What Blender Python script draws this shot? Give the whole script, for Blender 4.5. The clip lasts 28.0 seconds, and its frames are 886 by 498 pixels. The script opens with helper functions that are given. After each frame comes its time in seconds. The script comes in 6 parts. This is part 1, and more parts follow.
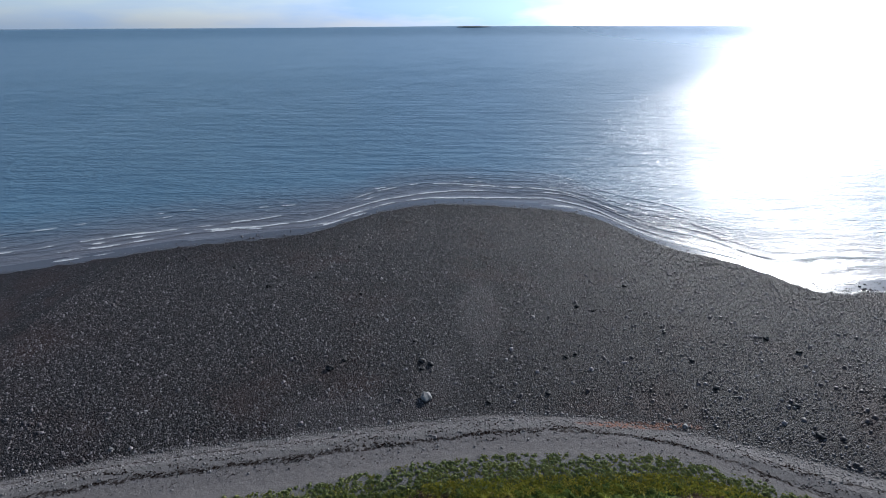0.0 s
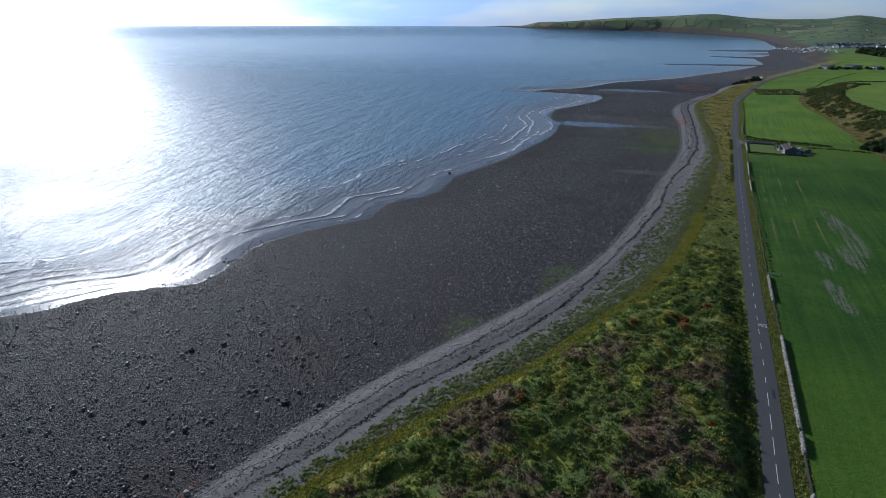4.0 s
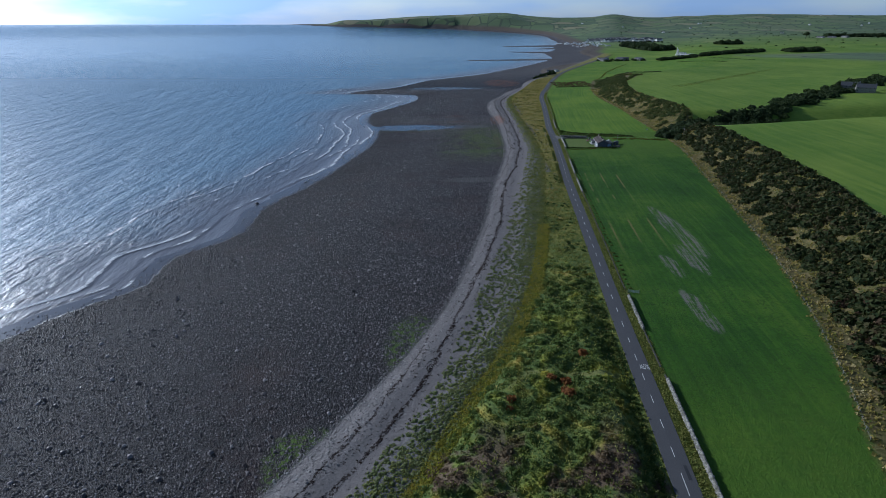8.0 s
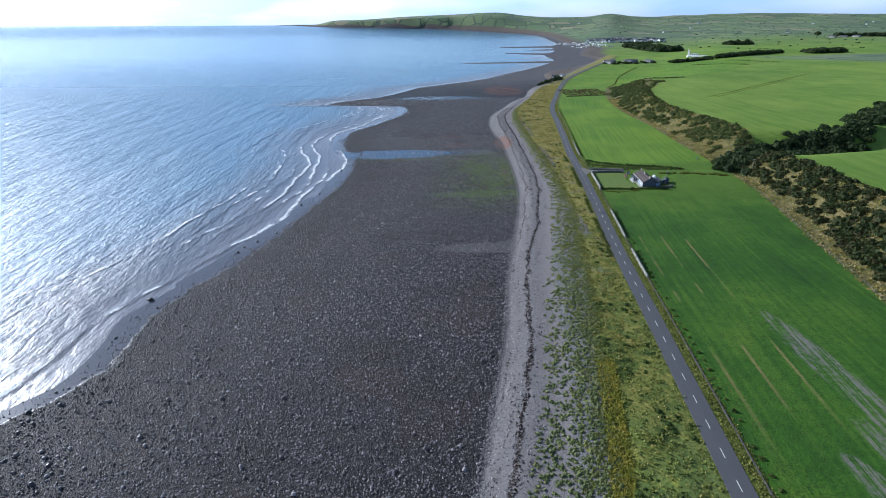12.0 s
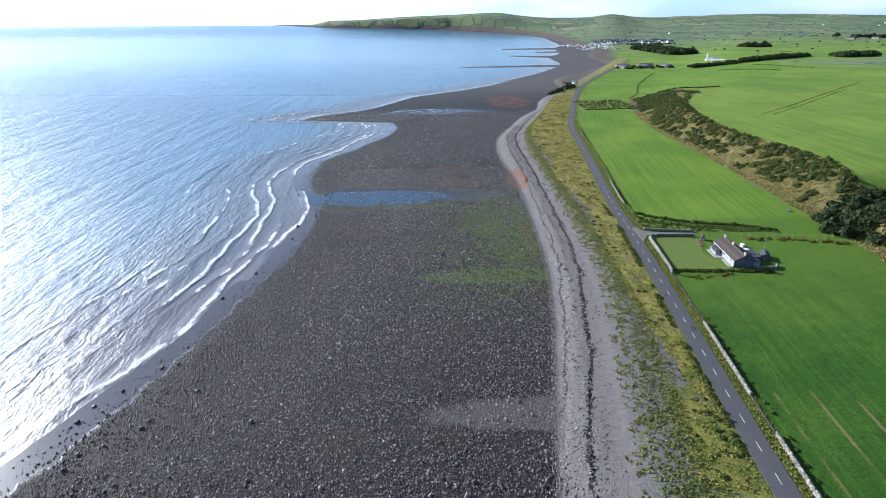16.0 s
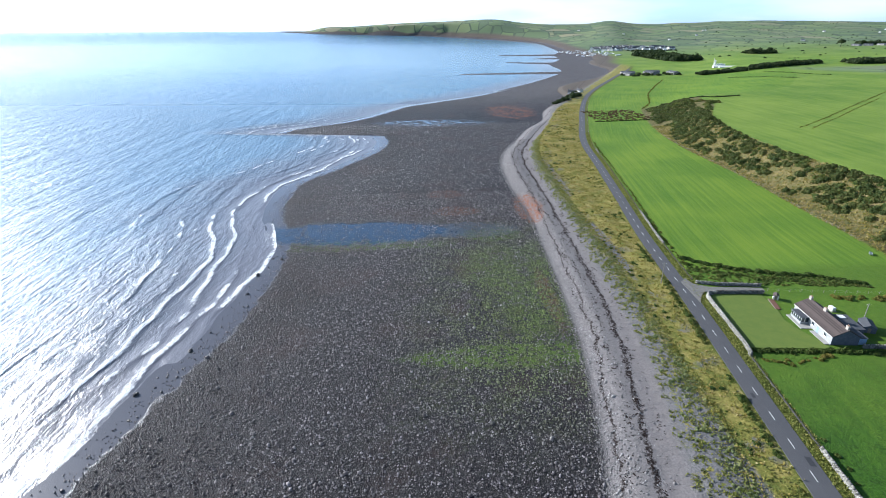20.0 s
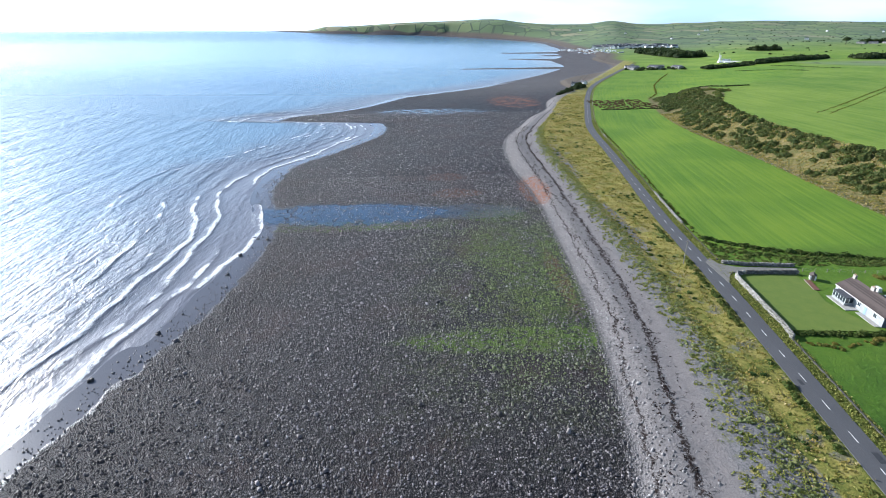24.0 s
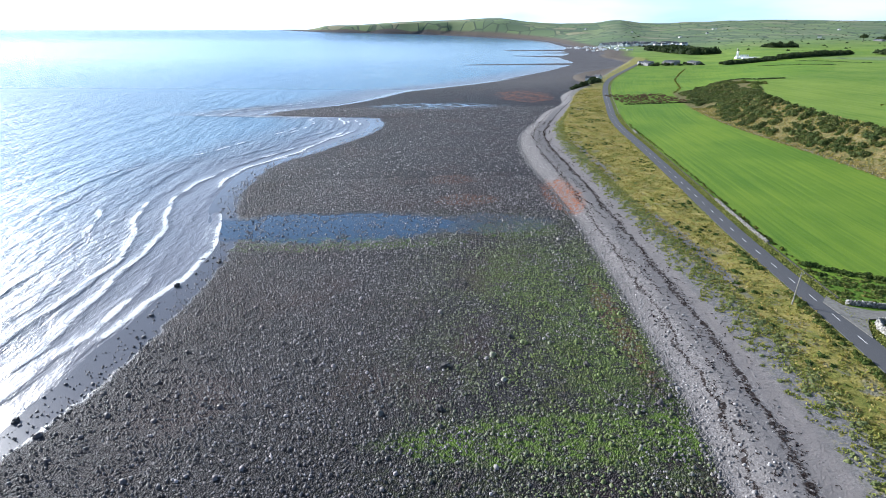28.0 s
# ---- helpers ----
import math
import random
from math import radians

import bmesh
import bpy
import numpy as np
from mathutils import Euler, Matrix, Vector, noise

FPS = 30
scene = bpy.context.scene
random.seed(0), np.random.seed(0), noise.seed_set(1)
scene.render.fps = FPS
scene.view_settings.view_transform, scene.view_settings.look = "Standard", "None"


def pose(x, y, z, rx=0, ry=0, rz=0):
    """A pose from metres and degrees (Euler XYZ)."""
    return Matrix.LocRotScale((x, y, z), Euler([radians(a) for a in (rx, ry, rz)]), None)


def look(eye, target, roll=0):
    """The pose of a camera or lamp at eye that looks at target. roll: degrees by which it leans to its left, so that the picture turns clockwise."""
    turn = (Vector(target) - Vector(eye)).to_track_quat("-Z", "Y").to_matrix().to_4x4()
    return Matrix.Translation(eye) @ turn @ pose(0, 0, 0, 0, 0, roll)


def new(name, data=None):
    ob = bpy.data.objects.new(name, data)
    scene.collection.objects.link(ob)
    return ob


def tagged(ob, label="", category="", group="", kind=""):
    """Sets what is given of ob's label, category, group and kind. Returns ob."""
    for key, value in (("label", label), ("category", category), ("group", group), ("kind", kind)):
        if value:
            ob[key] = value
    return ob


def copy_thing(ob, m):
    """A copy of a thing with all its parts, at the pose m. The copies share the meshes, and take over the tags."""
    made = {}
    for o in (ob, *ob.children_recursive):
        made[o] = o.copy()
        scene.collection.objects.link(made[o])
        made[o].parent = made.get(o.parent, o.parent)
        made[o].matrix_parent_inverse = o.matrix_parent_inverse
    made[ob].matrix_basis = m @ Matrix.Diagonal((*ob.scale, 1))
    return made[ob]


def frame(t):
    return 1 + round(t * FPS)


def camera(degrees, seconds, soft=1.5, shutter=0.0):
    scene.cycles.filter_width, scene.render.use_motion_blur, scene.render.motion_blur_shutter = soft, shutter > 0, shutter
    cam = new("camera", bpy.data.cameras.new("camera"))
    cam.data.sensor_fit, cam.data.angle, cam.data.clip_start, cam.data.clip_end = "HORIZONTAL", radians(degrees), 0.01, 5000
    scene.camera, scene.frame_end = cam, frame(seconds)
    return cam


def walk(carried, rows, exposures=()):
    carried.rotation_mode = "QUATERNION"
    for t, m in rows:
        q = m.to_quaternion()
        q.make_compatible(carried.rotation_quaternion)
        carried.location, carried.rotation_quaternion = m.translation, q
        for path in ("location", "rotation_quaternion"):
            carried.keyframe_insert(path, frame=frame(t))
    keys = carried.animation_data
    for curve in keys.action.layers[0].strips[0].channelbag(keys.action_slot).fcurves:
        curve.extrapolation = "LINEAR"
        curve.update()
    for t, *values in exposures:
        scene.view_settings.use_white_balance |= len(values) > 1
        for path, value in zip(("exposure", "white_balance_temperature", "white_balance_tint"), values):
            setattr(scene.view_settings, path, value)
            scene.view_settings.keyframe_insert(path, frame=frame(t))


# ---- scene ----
import itertools

# eye x, y, z in metres, then yaw to the left of +y, pitch and roll in degrees
PATH = [
    (0, 27.24, -53.60, 96.65, 91.18, -24.15, -0.29),
    (0.5, 24.60, -54.04, 96.76, 86.48, -24.17, -0.18),
    (1, 21.99, -54.67, 96.94, 79.41, -24.17, -0.04),
    (1.5, 19.38, -55.22, 97.11, 70.49, -24.16, 0.08),
    (2, 16.90, -55.15, 97.22, 60.78, -24.14, 0.09),
    (2.5, 14.52, -54.46, 97.33, 50.68, -24.15, 0.00),
    (3, 12.07, -53.45, 97.42, 40.40, -24.17, -0.02),
    (3.5, 9.72, -52.17, 97.46, 30.11, -24.17, -0.00),
    (4, 7.49, -50.54, 97.47, 19.94, -24.15, 0.02),
    (4.5, 5.24, -48.66, 97.41, 9.86, -24.12, 0.09),
    (6.5, 2.63, -33.50, 98.28, 0.68, -24.26, -0.16),
    (7, 1.76, -23.00, 97.66, 0.48, -24.29, -0.10),
    (7.5, 1.00, -11.65, 97.05, 0.25, -24.30, -0.04),
    (8, 0.40, 0.54, 96.61, 0.04, -24.31, -0.00),
    (8.5, 0.16, 13.60, 96.26, -0.08, -24.29, -0.02),
    (9, 0.23, 27.28, 95.90, -0.17, -24.25, -0.04),
    (9.5, 0.29, 41.05, 95.71, -0.29, -24.23, -0.02),
    (10, 0.45, 54.90, 95.68, -0.35, -24.25, -0.03),
    (10.5, 0.80, 68.96, 95.64, -0.38, -24.28, -0.10),
    (11, 1.06, 83.04, 95.42, -0.43, -24.29, -0.13),
    (11.5, 1.11, 96.85, 95.27, -0.52, -24.28, -0.14),
    (12, 1.18, 110.32, 95.37, -0.59, -24.29, -0.17),
    (12.5, 1.48, 123.75, 95.34, -0.64, -24.30, -0.15),
    (14.5, 3.35, 179.37, 93.84, -0.70, -24.24, 0.15),
    (15, 3.48, 191.96, 94.13, -0.75, -24.24, 0.08),
    (15.5, 3.72, 204.37, 94.47, -0.78, -24.25, 0.00),
    (16, 4.14, 216.40, 94.73, -0.78, -24.25, -0.08),
    (16.5, 4.61, 228.50, 94.72, -0.83, -24.17, -0.08),
    (17, 4.98, 240.69, 94.55, -0.97, -23.99, 0.00),
    (17.5, 5.24, 251.99, 94.58, -1.08, -23.80, 0.05),
    (18, 5.32, 261.16, 94.73, -1.13, -23.71, 0.04),
    (18.5, 5.06, 266.84, 94.69, -1.16, -23.70, 0.02),
    (19, 4.85, 269.40, 94.10, -1.17, -23.68, 0.00),
    (19.5, 4.86, 270.59, 92.86, -1.16, -23.63, -0.03),
    (20, 4.86, 271.12, 91.24, -1.15, -23.59, -0.03),
    (20.5, 4.80, 271.24, 89.43, -1.16, -23.56, 0.02),
    (21, 4.74, 271.19, 87.45, -1.17, -23.50, 0.06),
    (21.5, 4.69, 271.03, 85.38, -1.16, -23.45, 0.06),
    (23.5, 5.36, 278.68, 78.09, -1.10, -23.43, 0.13),
    (24, 5.39, 283.65, 76.58, -1.09, -23.43, 0.10),
    (24.5, 5.39, 289.10, 75.10, -1.05, -23.42, 0.08),
    (25, 5.40, 294.95, 73.56, -1.02, -23.41, 0.06),
    (25.5, 5.37, 300.79, 72.06, -1.00, -23.40, 0.03),
    (26, 5.28, 306.57, 70.59, -0.95, -23.38, 0.00),
    (26.5, 5.21, 312.63, 68.98, -0.88, -23.35, 0.00),
    (27, 5.08, 318.94, 67.36, -0.83, -23.35, 0.04),
    (27.5, 4.89, 325.21, 65.82, -0.81, -23.36, 0.10),
    (28, 4.73, 331.42, 64.26, -0.82, -23.37, 0.19),
]


def fly(x, y, z, yaw, pitch, roll):
    a, p = radians(yaw), radians(pitch)
    ahead = Vector((-math.sin(a) * math.cos(p), math.cos(a) * math.cos(p), math.sin(p)))
    eye = Vector((x, y, z))
    return look(eye, eye + ahead, roll)


cam = camera(82.17, 28.0, 0.7)
walk(cam, [(row[0], fly(*row[1:])) for row in PATH],
     exposures=[(0, -0.05, 5850, 10), (3, -0.15, 5750, 10), (4.5, -0.4, 5500, 10), (8, -0.3, 5300, 10), (10, 0.15, 5350, 10), (12, 0.65, 5500, 10), (15, 0.95, 5750, 10), (28, 1.15, 5850, 10)])

# ---- daylight ----
SUN_YAW, SUN_UP = 56.0, 23.0
world = bpy.data.worlds.new("world")
scene.world = world
world.use_nodes = True
sky = world.node_tree.nodes.new("ShaderNodeTexSky")
sky.sky_type, sky.sun_disc = "NISHITA", False
sky.sun_elevation, sky.sun_rotation = radians(SUN_UP), radians(-SUN_YAW)
sky.air_density, sky.dust_density, sky.ozone_density = 1.0, 0.7, 3.0
wt = world.node_tree
back = wt.nodes["Background"]
back.inputs["Strength"].default_value = 0.12
way = wt.nodes.new("ShaderNodeTexCoord")
flat = wt.nodes.new("ShaderNodeMapping")
flat.inputs["Scale"].default_value = (1.0, 1.0, 5.0)
puff = wt.nodes.new("ShaderNodeTexNoise")
puff.inputs["Scale"].default_value, puff.inputs["Detail"].default_value = 2.6, 7
veil = wt.nodes.new("ShaderNodeMapRange")
veil.inputs[1].default_value, veil.inputs[2].default_value, veil.inputs[3].default_value, veil.inputs[4].default_value = 0.40, 0.62, 0.52, 1.0
cloud = wt.nodes.new("ShaderNodeMix")
cloud.data_type = "RGBA"
grey = wt.nodes.new("ShaderNodeRGBToBW")
white = wt.nodes.new("ShaderNodeVectorMath")
white.operation = "MULTIPLY_ADD"
white.inputs[1].default_value, white.inputs[2].default_value = (0.37, 0.49, 0.68), (0.45, 0.7, 1.05)
wt.links.new(sky.outputs[0], grey.inputs[0])
wt.links.new(grey.outputs[0], white.inputs[0])
wt.links.new(white.outputs[0], cloud.inputs[7])
wt.links.new(way.outputs["Generated"], flat.inputs[0])
wt.links.new(flat.outputs[0], puff.inputs["Vector"])
wt.links.new(puff.outputs[0], veil.inputs[0])
wt.links.new(veil.outputs[0], cloud.inputs[0])
wt.links.new(sky.outputs[0], cloud.inputs[6])
rise = wt.nodes.new("ShaderNodeSeparateXYZ")
haze = wt.nodes.new("ShaderNodeMapRange")
haze.inputs[1].default_value, haze.inputs[2].default_value, haze.inputs[3].default_value, haze.inputs[4].default_value = 0.0, 0.45, 1.5, 0.62
paler = wt.nodes.new("ShaderNodeVectorMath")
paler.operation = "SCALE"
wt.links.new(way.outputs["Generated"], rise.inputs[0])
wt.links.new(rise.outputs[2], haze.inputs[0])
wt.links.new(cloud.outputs[2], paler.inputs[0])
wt.links.new(haze.outputs[0], paler.inputs["Scale"])
wt.links.new(paler.outputs[0], back.inputs["Color"])
sun = new("sun", bpy.data.lights.new("sun", "SUN"))
sun.data.energy, sun.data.angle, sun.data.color = 4.1, radians(0.6), (1.0, 0.95, 0.87)
sun.rotation_euler = Vector((math.sin(radians(SUN_YAW)) * math.cos(radians(SUN_UP)),
                             -math.cos(radians(SUN_YAW)) * math.cos(radians(SUN_UP)),
                             -math.sin(radians(SUN_UP)))).to_track_quat("-Z", "Y").to_euler()


# ---- materials ----
class Nodes:
    """A small wrapper that makes a procedural material node by node."""

    def __init__(self, name):
        self.mat = bpy.data.materials.new(name)
        self.mat.use_nodes = True
        self.tree = self.mat.node_tree
        self.bsdf = self.tree.nodes["Principled BSDF"]

    def put(self, socket, value):
        if isinstance(value, bpy.types.NodeSocket):
            self.tree.links.new(value, socket)
        elif isinstance(value, tuple) and len(value) == 3 and socket.type == "RGBA":
            socket.default_value = (*value, 1)
        else:
            socket.default_value = value

    def node(self, kind, out=0, props=(), **ins):
        n = self.tree.nodes.new("ShaderNode" + kind)
        for k, v in dict(props).items():
            setattr(n, k, v)
        for k, v in ins.items():
            self.put(n.inputs[int(k[1:])] if k[0] == "i" and k[1:].isdigit() else n.inputs[k.replace("_", " ")], v)
        return n.outputs[out]

    def attr(self, name):
        return self.node("Attribute", 2, {"attribute_name": name})

    def place(self):
        return self.node("NewGeometry", 0)

    def island(self):
        return self.node("NewGeometry", 8)

    def chance(self):
        return self.node("ObjectInfo", 5)

    def math(self, op, a, b=0.0, c=0.0, clamp=False):
        return self.node("Math", 0, {"operation": op, "use_clamp": clamp}, i0=a, i1=b, i2=c)

    def add(self, a, b):
        return self.math("ADD", a, b)

    def mul(self, a, b):
        return self.math("MULTIPLY", a, b)

    def sub(self, a, b):
        return self.math("SUBTRACT", a, b)

    def noise(self, scale, detail=3.0, rough=0.55, vec=None, col=False, warp=0.0):
        return self.node("TexNoise", 1 if col else 0, i0=vec or self.place(), Scale=scale, Detail=detail, Roughness=rough, Distortion=warp)

    def voronoi(self, scale, out=0, vec=None, feature="F1"):
        return self.node("TexVoronoi", out, {"feature": feature}, i0=vec or self.place(), Scale=scale)

    def scaled(self, sx, sy, sz=1.0, turn=0.0, vec=None):
        return self.node("Mapping", 0, i0=vec or self.place(), i2=(0, 0, radians(turn)), i3=(sx, sy, sz))

    def step(self, value, lo, hi):
        """0 at lo to 1 at hi, smoothly."""
        return self.node("MapRange", 0, {"interpolation_type": "SMOOTHSTEP"}, Value=value, i1=lo, i2=hi)

    def mix(self, fac, a, b):
        n = self.tree.nodes.new("ShaderNodeMix")
        n.data_type = "RGBA"
        self.put(n.inputs[0], fac), self.put(n.inputs[6], a), self.put(n.inputs[7], b)
        return n.outputs[2]

    def ramp(self, fac, stops):
        n = self.tree.nodes.new("ShaderNodeValToRGB")
        els = n.color_ramp.elements
        while len(els) < len(stops):
            els.new(0.5)
        for e, (p, c) in zip(els, stops):
            e.position, e.color = p, (*c, 1)
        self.put(n.inputs[0], fac)
        return n.outputs[0]

    def bump(self, height, strength=0.5, distance=0.1, normal=None):
        n = self.tree.nodes.new("ShaderNodeBump")
        n.inputs["Strength"].default_value = strength
        n.inputs["Distance"].default_value = distance
        self.put(n.inputs["Height"], height)
        if normal:
            self.put(n.inputs["Normal"], normal)
        return n.outputs[0]

    def done(self, color, rough=0.8, normal=None, metal=0.0, spec=0.5):
        self.put(self.bsdf.inputs["Base Color"], color)
        self.put(self.bsdf.inputs["Roughness"], rough)
        self.put(self.bsdf.inputs["Metallic"], metal)
        self.put(self.bsdf.inputs["Specular IOR Level"], spec)
        if normal:
            self.put(self.bsdf.inputs["Normal"], normal)
        return self.mat


# ---- plan: the lines of the coast, as x for each y ----
def curve(*pairs):
    ys, xs = np.array(pairs[0::2], float), np.array(pairs[1::2], float)

    def at(y):
        y = np.asarray(y, float)
        k = np.clip(np.searchsorted(ys, y) - 1, 0, len(ys) - 2)
        h = np.diff(ys)
        d = np.diff(xs) / h
        m = np.r_[d[0], (d[1:] * h[:-1] + d[:-1] * h[1:]) / (h[1:] + h[:-1]), d[-1]]
        m[1:-1][d[1:] * d[:-1] <= 0] = 0
        u = np.clip((y - ys[k]) / h[k], -20, 20)
        v = np.clip(u, 0, 1)
        c = (xs[k] * (1 + 2 * v) * (1 - v) ** 2 + m[k] * h[k] * v * (1 - v) ** 2
             + xs[k + 1] * v * v * (3 - 2 * v) + m[k + 1] * h[k] * v * v * (v - 1))
        return c + (u - v) * h[k] * np.where(u > 1, d[-1], d[0]) * (u != v)
    return at


water_x = curve(-900, 120, -420, -60, -244, -160, -214, -174, -186, -187, -150, -198, -122, -209, -103, -229, -80, -245, -54, -251,
                -22, -246, 24, -226, 42, -196, 70, -172, 92, -147, 126, -150, 157, -135, 180, -119, 200, -119, 228, -101,
                270, -99, 310, -85, 340, -76, 385, -67, 416, -61, 454, -58, 485, -61, 525, -74, 575, -79, 630, -56,
                700, -33, 728, -38, 742, -52, 751, -126, 760, -130, 815, -80, 925, -25)
water_far = curve(925, -25, 1036, 78, 1137, 145, 1345, 258, 1430, 295, 1720, 334, 1900, 400, 2200, 450, 2364, 502, 2962, 589, 3400, 640, 3900, 560, 4200, 250, 4400, -200, 4500, -850, 4600, -1050, 5000, -1400)
bank_x = curve(-900, 220, -420, 40, -156, -54, -128, -62, -96, -68, -68, -73, -39, -77, -10, -75, 19, -67, 44, -57, 70, -44, 100, -27, 130, -11,
               165, 3, 205, 13, 245, 22, 290, 29, 335, 38, 365, 44, 400, 49, 430, 51, 480, 53, 520, 54, 575, 51, 650, 57, 709, 77, 752, 92, 803, 117, 860, 130, 960, 175)
veg_x = curve(-900, 240, -420, 60, -156, -40, -92, -49, -60, -57, -34, -60, -8, -60, 11, -54, 34, -42, 58, -30, 83, -14, 104, -1, 123, 9, 148, 20,
              216, 36, 295, 48, 356, 60, 389, 66, 425, 68, 476, 70, 540, 72, 610, 74, 671, 83, 730, 104, 800, 127, 860, 140, 960, 185)
dense_x = curve(-900, 245, -420, 66, -156, -34, -60, -51, -8, -54, 34, -36, 79, -6, 104, 6, 123, 16, 163, 31, 246, 50, 330, 65, 367, 71, 401, 73, 441, 75,
                502, 76, 560, 77, 631, 80, 683, 89, 760, 114, 860, 146, 960, 190)
road_x = curve(-900, 60, -300, 35, 0, 44, 39, 47.5, 78, 52, 107, 55.2, 152, 60, 204, 66, 250, 71.3, 306, 77.6, 347, 83, 383, 87.6, 402, 90, 421, 92.3, 475, 98, 530, 106,
               600, 116, 676, 126.5, 777, 152, 890, 184, 960, 207, 1221, 326, 1465, 446, 1700, 540)
scarp_x = curve(-900, 60, -300, 75, 0, 92, 86, 101, 108, 111, 128, 119, 178, 136, 241, 152, 312, 168, 400, 186, 455, 190, 508, 193, 574, 197, 628, 197, 720, 206, 852, 242, 1047, 331, 1206, 417, 1500, 560)
top_x = curve(-900, 130, -300, 135, 0, 148, 86, 160, 172, 176, 240, 194, 300, 203, 381, 211, 430, 212, 470, 224, 500, 229, 583, 221, 673, 232, 722, 248, 776, 280, 852, 310, 900, 400, 1047, 540, 1206, 640, 1500, 780)
wrack_x = curve(-400, 56, -132, -51, -93, -59, -60, -65, -36, -69, -12, -68, 6, -62, 24, -51, 48, -41, 80, -22, 112, -6, 149, 5, 183, 15, 233, 28, 298, 38, 339, 49, 374, 56, 403, 61, 443, 64, 481, 65.5, 545, 67.5, 603, 68, 636, 70, 714, 92, 792, 121)
skyline = curve(-30, 10, -12.5, 40, -10.5, 88, -8, 96, -3, 122, 2, 138, 5.8, 152, 9, 125, 12, 113, 15, 118, 16.9, 137, 19, 118, 21, 113, 23, 122, 27, 115, 32, 110, 42, 92, 60, 85)


def smooth(v, lo, hi):
    u = np.clip((v - lo) / (hi - lo), 0, 1)
    return u * u * (3 - 2 * u)


def swell(x, y, size, seed=0.0):
    """Gentle uneven rise and fall between -1 and 1."""
    a = np.sin(x / size + 1.3 * np.sin(y / size * 0.7 + seed)) * np.sin(y / size * 1.1 + 1.7 * np.sin(x / size * 0.6 + 2 * seed))
    b = np.sin(x / size * 2.3 + seed * 3 + 1.1 * np.sin(y / size * 1.9)) * np.sin(y / size * 2.1 - x / size * 0.8)
    return 0.7 * a + 0.3 * b


def sea_edge(y):
    y = np.asarray(y, float)
    return np.where(y < 925, water_x(np.minimum(y, 925)), water_far(np.maximum(y, 925)))


def far_bank(y):
    y = np.asarray(y, float)
    k = smooth(y, 960, 1300)
    return bank_x(np.minimum(y, 1000)) * (1 - k) + (sea_edge(y) + 95 - 65 * smooth(y, 2000, 2600)) * k


def ground_z(x, y):
    x, y = np.asarray(x, float), np.asarray(y, float)
    w, b, v, d, r, s, t = (f(y) for f in (sea_edge, bank_x, veg_x, dense_x, road_x, scarp_x, top_x))
    far = y > 900
    b = far_bank(y)
    z = np.where(x < w, 0.22 + 0.02 * (x - w), 0.22 + 2.3 * np.clip((x - w) / np.maximum(b - w, 5), 0, 1) ** 1.2)
    z = np.maximum(z, -6)
    # low sandbars that reach out from the far shore
    for x0, y0, x1, y1, wide in ((74, 1397, 330, 1440, 34), (262, 2150, 560, 2200, 85), (228, 1775, 400, 1715, 55), (340, 1960, 470, 1990, 60)):
        u = np.clip(((x - x0) * (x1 - x0) + (y - y0) * (y1 - y0)) / ((x1 - x0) ** 2 + (y1 - y0) ** 2), 0, 1)
        off = np.hypot(x - x0 - u * (x1 - x0), y - y0 - u * (y1 - y0))
        z = np.maximum(z, 0.45 - 0.45 * off / (wide * (0.35 + 0.65 * u)))
    z += 2.3 * smooth(x, b, b + 9) + 1.2 * smooth(x, v - 6, v + 6)
    hum = smooth(x, d, d + 10) * (1 - smooth(x, r - 12, r - 4)) * (0.8 * swell(x, y, 9) + (1 - smooth(y, 170, 200)) * (0.9 * swell(x, y, 3.1, 5) + 0.5 * np.abs(swell(x, y, 2.2, 8))) + 3.2 * np.exp(-((y - 70) / 75) ** 2))
    z += np.where(far, 0, hum)
    lip = 6.0 - z
    z += lip * smooth(x, r - 12, r - 4)
    z += 1.5 * smooth(x, r + 10, s) + 13.5 * smooth(x, s, t) + 0.4 * swell(x, y, 60, 2) * smooth(x, r + 20, r + 60)
    gully = np.exp(-(((y - 442 - 0.12 * (x - 200)) / 22) ** 2)) * smooth(x, s - 5, s + 40) * (1 - smooth(x, 520, 700))
    z -= 11 * gully
    inland = smooth(x, t, t + 260) * (5 + 5 * swell(x, y, 170, 1)) + smooth(x - t, 200, 1600) * (6 + 7 * swell(x, y, 420, 3))
    z += inland
    far_off = np.hypot(x, y)
    rise = smooth(far_off, 1500, 4600) ** 1.5
    z += smooth(x - w, 0, 260) * rise * np.maximum(skyline(np.degrees(np.arctan2(x, y))) - 62, 0) * smooth(far_off, 300, 1500)
    return z + sea_lift(x, y)


def sea_lift(x, y):
    """Far out the sheet bends up a little, so that its edge lies at the true horizon."""
    return 55 * smooth(np.hypot(x, y), 3300, 4900) ** 2


def axis(points):
    """Grid lines: (from, to, step) runs, one after the other."""
    out = []
    for a, b, h in points:
        n = max(1, round((b - a) / h))
        out += list(np.linspace(a, b, n, endpoint=False))
    return np.array(out + [points[-1][1]])


